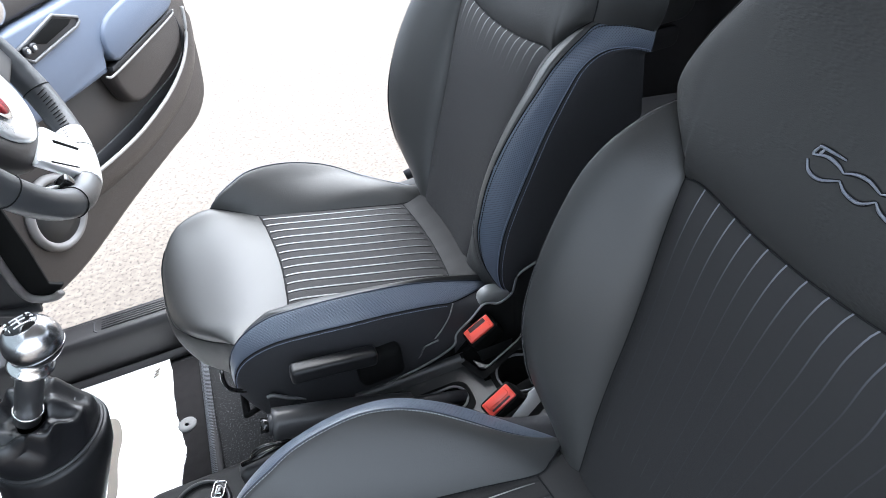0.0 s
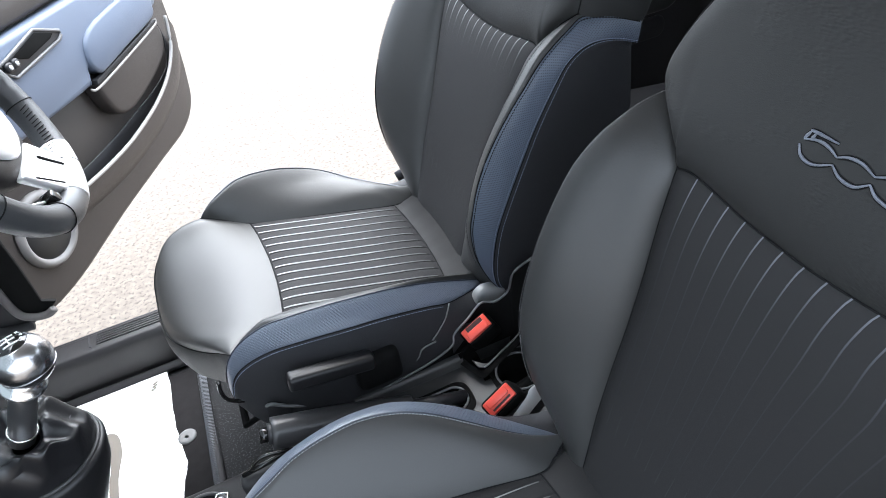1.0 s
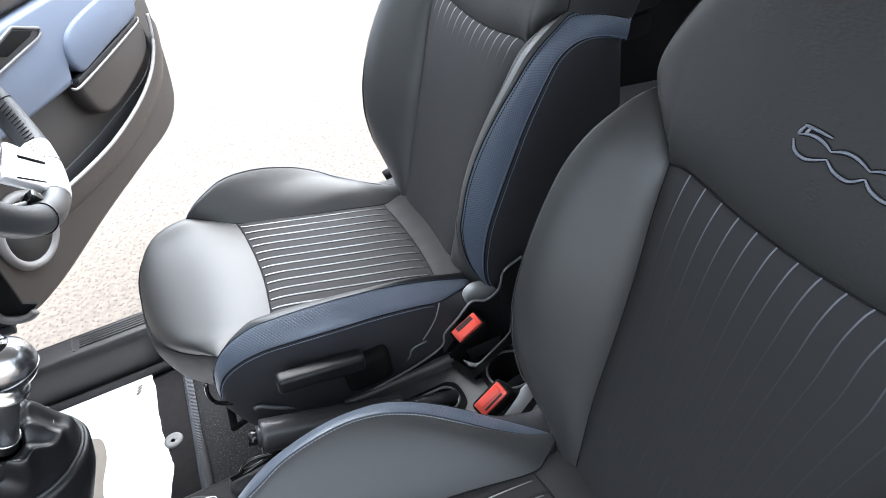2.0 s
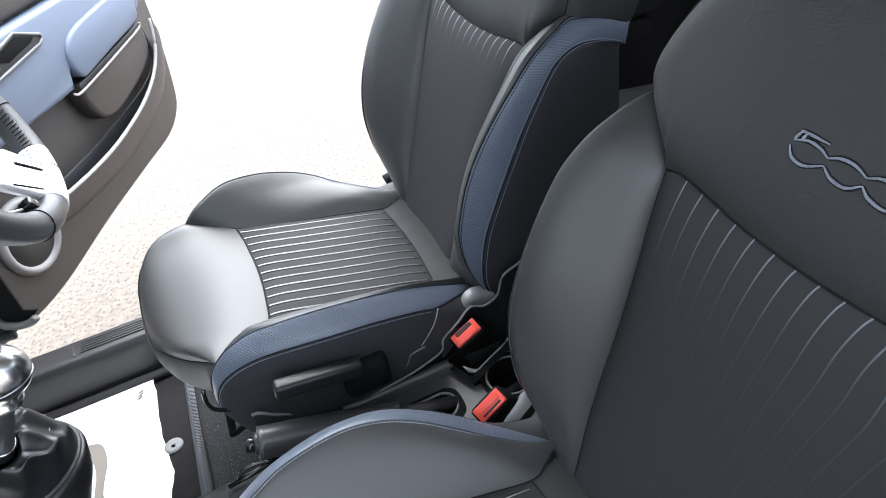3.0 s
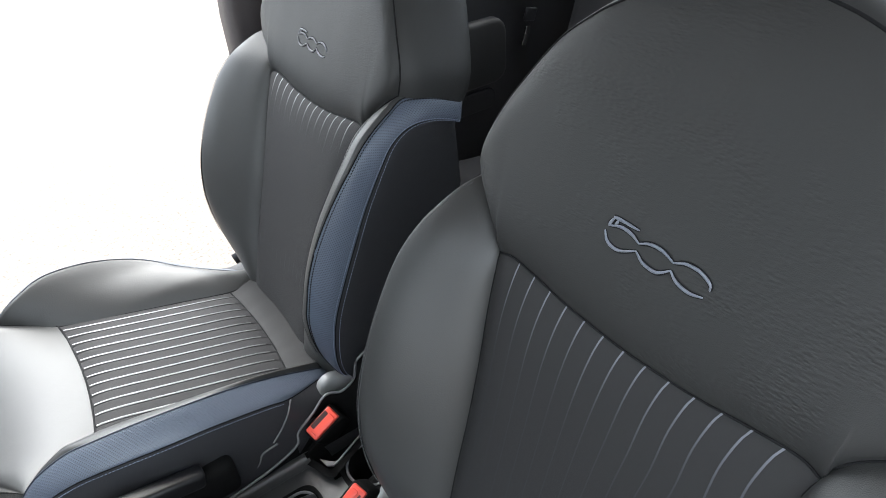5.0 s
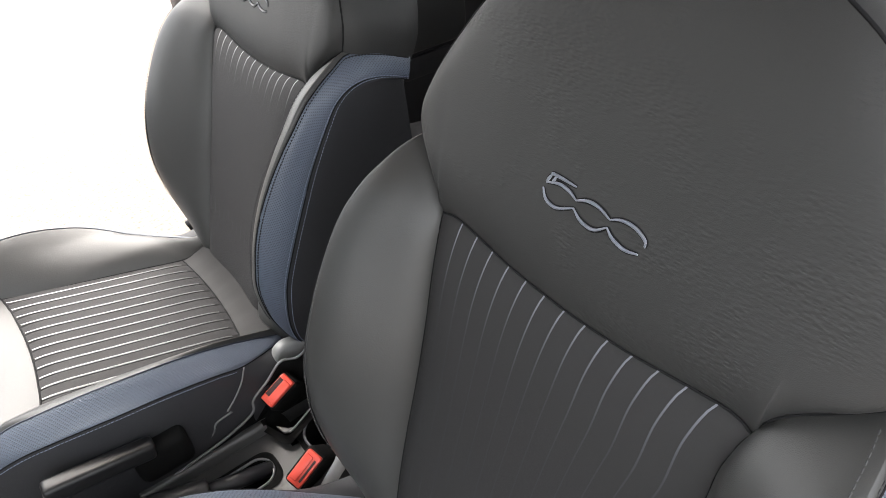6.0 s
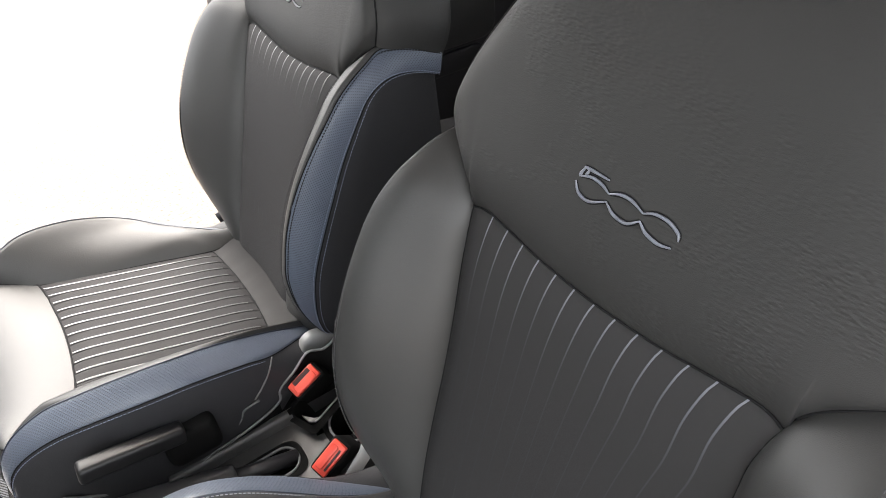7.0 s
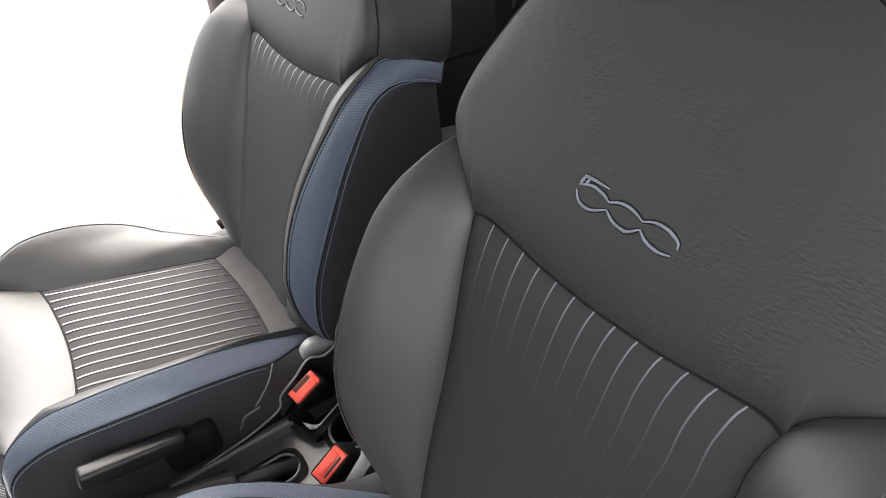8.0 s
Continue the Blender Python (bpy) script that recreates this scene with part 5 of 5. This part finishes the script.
# lever and recliner covers on the seats
def seat_fittings():
    off = -dbase
    m = Matrix.Translation(Vector(off))
    handle = placed(block((0.122, 0.024, 0.025), 0.006, 3), Matrix.Translation((0.255, 0.047, 0.629)) @ pose(0, 0, 0, 0, 12, 2))
    part("height_lever", placed(handle, m), lever_plastic, driver_seat, "long black height lever")
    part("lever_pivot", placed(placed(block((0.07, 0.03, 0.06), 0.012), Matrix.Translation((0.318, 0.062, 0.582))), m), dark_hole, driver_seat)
    upright = Matrix(((1, 0, 0, 0), (0, 0, -1, 0), (0, 1, 0, 0), (0, 0, 0, 1)))
    shape = spline([(0.499, 0.566), (0.503, 0.585), (0.512, 0.594), (0.526, 0.596), (0.545, 0.589), (0.555, 0.578), (0.550, 0.558), (0.538, 0.546), (0.515, 0.545), (0.499, 0.566)], 36)[:-1]
    cover = placed(slab([tuple(p) for p in shape], 0.020, 0.006, 3), Matrix.Translation((0, 0.130, 0)) @ upright)
    part("recliner_cover", placed(cover, m), cover_plastic, driver_seat, "smooth plastic recliner cover in a lightened grey")
    tube("front_loop", [Vector(p) + Vector(off) for p in spline([(0.104, 0.113, 0.625), (0.100, 0.113, 0.605), (0.104, 0.113, 0.584), (0.125, 0.113, 0.569), (0.165, 0.112, 0.560)], 20)], 0.0032, gloss_black, driver_seat, "glossy black loop under the seat's front")
    top = spline([(0.150, 0.084, 0.572), (0.160, 0.082, 0.573), (0.184, 0.081, 0.554), (0.23, 0.080, 0.532), (0.275, 0.080, 0.520), (0.33, 0.082, 0.515)], 30)
    g = [[Vector((x - 0.004 * w, y + 0.012 * w, z - 0.06 * w)) + Vector(off) for w in np.linspace(0, 1, 6)] for x, y, z in top]
    sheet("side_cover", g, black_plastic, driver_seat, "black plastic seat side cover")
    tube("side_cover_edge", [Vector(p.tolist()) + Vector(off) for p in top], 0.0028, rim_plastic, driver_seat, "pale edge of the side cover")
    tube("shield_edge", [Vector(p) + Vector(off) for p in spline([(0.455, 0.103, 0.606), (0.441, 0.087, 0.597), (0.424, 0.077, 0.587), (0.409, 0.071, 0.579)], 16)], 0.0012, rim_plastic, driver_seat, "thin pale edge of the side shield")
    tube("recliner_lever", [Vector(p) + Vector(off) for p in ((0.60, 0.56, 0.545), (0.575, 0.575, 0.56), (0.53, 0.58, 0.545))], 0.012, satin_plastic, driver_seat, "recliner lever by the sill")
    off = Vector(-pbase)
    inner = spline([(0.440, -0.088, 0.525), (0.462, -0.082, 0.542), (0.489, -0.073, 0.556), (0.497, -0.068, 0.562), (0.516, -0.066, 0.566)], 20)
    outer = spline([(0.462, -0.094, 0.515), (0.483, -0.087, 0.534), (0.512, -0.078, 0.548), (0.519, -0.071, 0.560), (0.522, -0.066, 0.567)], 20)
    g = [[Vector(p.tolist()).lerp(Vector(q.tolist()), w) + Vector((0, 0, 0.004 * math.sin(math.pi * w))) + off for w in np.linspace(0, 1, 7)] for p, q in zip(inner, outer)]
    edge = [[row[-1] + Vector((0.004 * w, 0, -0.02 * w)) for w in (0, 0.5, 1)] for row in g]
    sheet("recliner_flange", edge, dark_trim, passenger_seat)
    sheet("recliner_cover", g, strap_plastic, passenger_seat, "smooth plastic recliner cover in a lightened grey")
    tube("cable_hook", [Vector(p.tolist()) + off for p in spline([(0.516, -0.088, 0.484), (0.525, -0.085, 0.487), (0.532, -0.085, 0.491), (0.530, -0.085, 0.500)], 12)], 0.0022, strap_plastic, passenger_seat, "small pale hook behind the cushion")


seat_fittings()


# ---- mats ----
def floor_mat():
    t = thing("floor_mat", "black carpet floor mat with stitched edging in the driver's footwell", "floor mat")
    z = FLOOR + 0.003
    out = [(-0.70, 0.20), (-0.02, 0.20), (-0.006, 0.215), (-0.012, 0.40), (-0.010, 0.545), (-0.03, 0.56), (-0.70, 0.56)]
    part("mat", placed(slab(out, 0.008, 0.002), Matrix.Translation((0, 0, z))), mat_carpet, t)
    edge = [(-0.010 + 0.003 * math.sin(9 * y), y, z + 0.008) for y in np.linspace(0.205, 0.55, 24)]
    tube("mat_edging", edge, 0.009, edging, t, "ribbed stitched mat edging")
    verts, faces = [], []
    for y in np.linspace(0.21, 0.545, 85):
        v, f = tube_mesh([(-0.020, y, z + 0.012), (-0.012, y + 0.002, z + 0.0185), (-0.002, y + 0.003, z + 0.012)], 0.0011, 4)
        faces += [tuple(len(verts) + i for i in q) for q in f]
        verts += v
    mesh = bpy.data.meshes.new("edge_stitching")
    mesh.from_pydata(verts, [], faces)
    link_mesh("edge_stitching", mesh, thread_grey, t)
    part("eyelet", placed(turned([(0.005, 0.0), (0.019, 0.0), (0.018, 0.004), (0.012, 0.0055), (0.005, 0.004)], 32), Matrix.Translation((-0.058, 0.372, z + 0.007))), rubber, t, "grey plastic fixing eyelet")
    part("eyelet_hole", placed(turned([(0.0, 0.0), (0.0055, 0.0), (0.0055, 0.003), (0.0, 0.003)], 16), Matrix.Translation((-0.060, 0.370, z + 0.008))), dark_hole, t)


floor_mat()


def paper_mat():
    t = thing("paper_mat", "white protective paper sheet printed with grey shoe soles", "paper mat")
    z = FLOOR + 0.0125
    edge = spline([(-0.085, 0.598), (-0.080, 0.52), (-0.079, 0.43), (-0.074, 0.38), (-0.064, 0.312), (-0.072, 0.27), (-0.080, 0.20)], 50)
    rng = random.Random(4)
    g = []
    for x, y in edge:
        x += rng.uniform(-0.0012, 0.0012)
        g.append([(x - (x + 0.66) * s, y + (0.012 * s if y > 0.5 else 0), z + 0.0015 * math.sin(14 * y + 9 * s) * math.sin(math.pi * s) + 0.004 * s) for s in np.linspace(0, 1, 30)])
    sheet("sheet", g, paper, t, flip=False)
    cx, cy = -0.224, 0.378
    outer = [(a, b) for a, b in spline([(0.0, 0.085), (0.030, 0.07), (0.040, 0.02), (0.032, -0.04), (0.030, -0.12), (0.0, -0.17), (-0.03, -0.12), (-0.032, -0.04), (-0.040, 0.02), (-0.030, 0.07), (0.0, 0.085)], 60)]
    inn = [(a * 0.45, b * 0.72 - 0.02) for a, b in outer]
    g = [[(cx + a * (1 - k) + c * k, cy + b * (1 - k) + d * k, z + 0.004) for k in (0, 0.5, 1)] for (a, b), (c, d) in zip(outer, inn)]
    sheet("printed_sole", g, print_grey, t, "grey printed shoe sole outline")
    for k in range(3):
        part("print_bar", placed(block((0.012, 0.004, 0.0006), 0), Matrix.Translation((-0.114 + 0.002 * k, 0.535 + 0.008 * k, z + 0.004)) @ pose(0, 0, 0, 0, 0, 30)), print_grey, t, "small grey printed bar")


paper_mat()


# ---- rear bench and belt ----
def rear_bench():
    t = thing("rear_bench", "dark leather rear bench seat behind the front seats", "rear seat")
    part("bench_cushion", placed(block((0.46, 1.12, 0.16), 0.05, 5), Matrix.Translation((1.20, 0, 0.50)) @ pose(0, 0, 0, 0, 8, 0)), rear_leather, t)
    for y in (-0.29, 0.29):
        part("bench_backrest", placed(block((0.13, 0.54, 0.56), 0.05, 5), Matrix.Translation((1.46, y, 0.80)) @ pose(0, 0, 0, 0, 18, 0)), rear_leather, t)
        part("bench_headrest", placed(block((0.10, 0.26, 0.16), 0.04, 5), Matrix.Translation((1.58, y, 1.14)) @ pose(0, 0, 0, 0, 14, 0)), rear_leather, t)
    part("bench_base", placed(block((0.50, 1.16, 0.20), 0.02, 3), Matrix.Translation((1.22, 0, 0.34))), dark_trim, t)


rear_bench()


def quarter_trim():
    """The rounded arm pad on the rear side wall, with a shallow pocket under it."""
    t = thing("rear_arm_pad", "grey plastic arm pad on the rear side wall", "arm pad")
    m = Matrix(((1, 0, 0, 1.16), (0, 0, -1, 0.606), (0, 1, 0, 0.80), (0, 0, 0, 1)))
    part("pad", placed(slab(rounded(0.19, 0.15, 0.04, 8), 0.03, 0.012, 4), m), pad_plastic, t)
    part("pocket", placed(slab(rounded(0.16, 0.05, 0.02, 6), 0.012, 0.004), m @ Matrix.Translation((-0.01, -0.115, 0))), dark_trim, t, "dark shallow pocket")


quarter_trim()


def rear_belt():
    t = thing("rear_seat_belt", "black rear seat belt with small bright metal tongue", "seat belt")
    g = [[(1.31 + 0.03 * w, 0.575 - 0.012 * v, 0.62 + 0.34 * v) for w in (0, 1)] for v in np.linspace(0, 1, 12)]
    sheet("webbing", g, mesh_cloth, t)
    sheet("webbing_back", [[(x, y + 0.0015, z) for x, y, z in r] for r in g], mesh_cloth, t)
    part("tongue", placed(block((0.012, 0.004, 0.045), 0.0015), Matrix.Translation((1.30, 0.566, 0.82)) @ pose(0, 0, 0, 8, 12, 0)), chrome, t, "bright metal tongue")
    part("tongue_cover", placed(block((0.03, 0.010, 0.03), 0.003), Matrix.Translation((1.312, 0.566, 0.865)) @ pose(0, 0, 0, 8, 12, 0)), satin_plastic, t)


rear_belt()


def seat_belt():
    t = thing("seat_belt", "black seat belt hanging from the door pillar", "seat belt")
    g = [[(0.72 + 0.01 * v + w * 0.046, 0.628 - 0.05 * max(0, v - 0.65), 0.35 + 0.92 * v) for w in (0, 1)] for v in np.linspace(0, 1, 20)]
    sheet("webbing", g, mesh_cloth, t)
    sheet("webbing_back", [[(x, y + 0.0015, z) for x, y, z in r] for r in g], mesh_cloth, t)
    part("upper_guide", placed(block((0.06, 0.02, 0.04), 0.006), Matrix.Translation((0.753, 0.60, 1.27))), satin_plastic, t)


seat_belt()
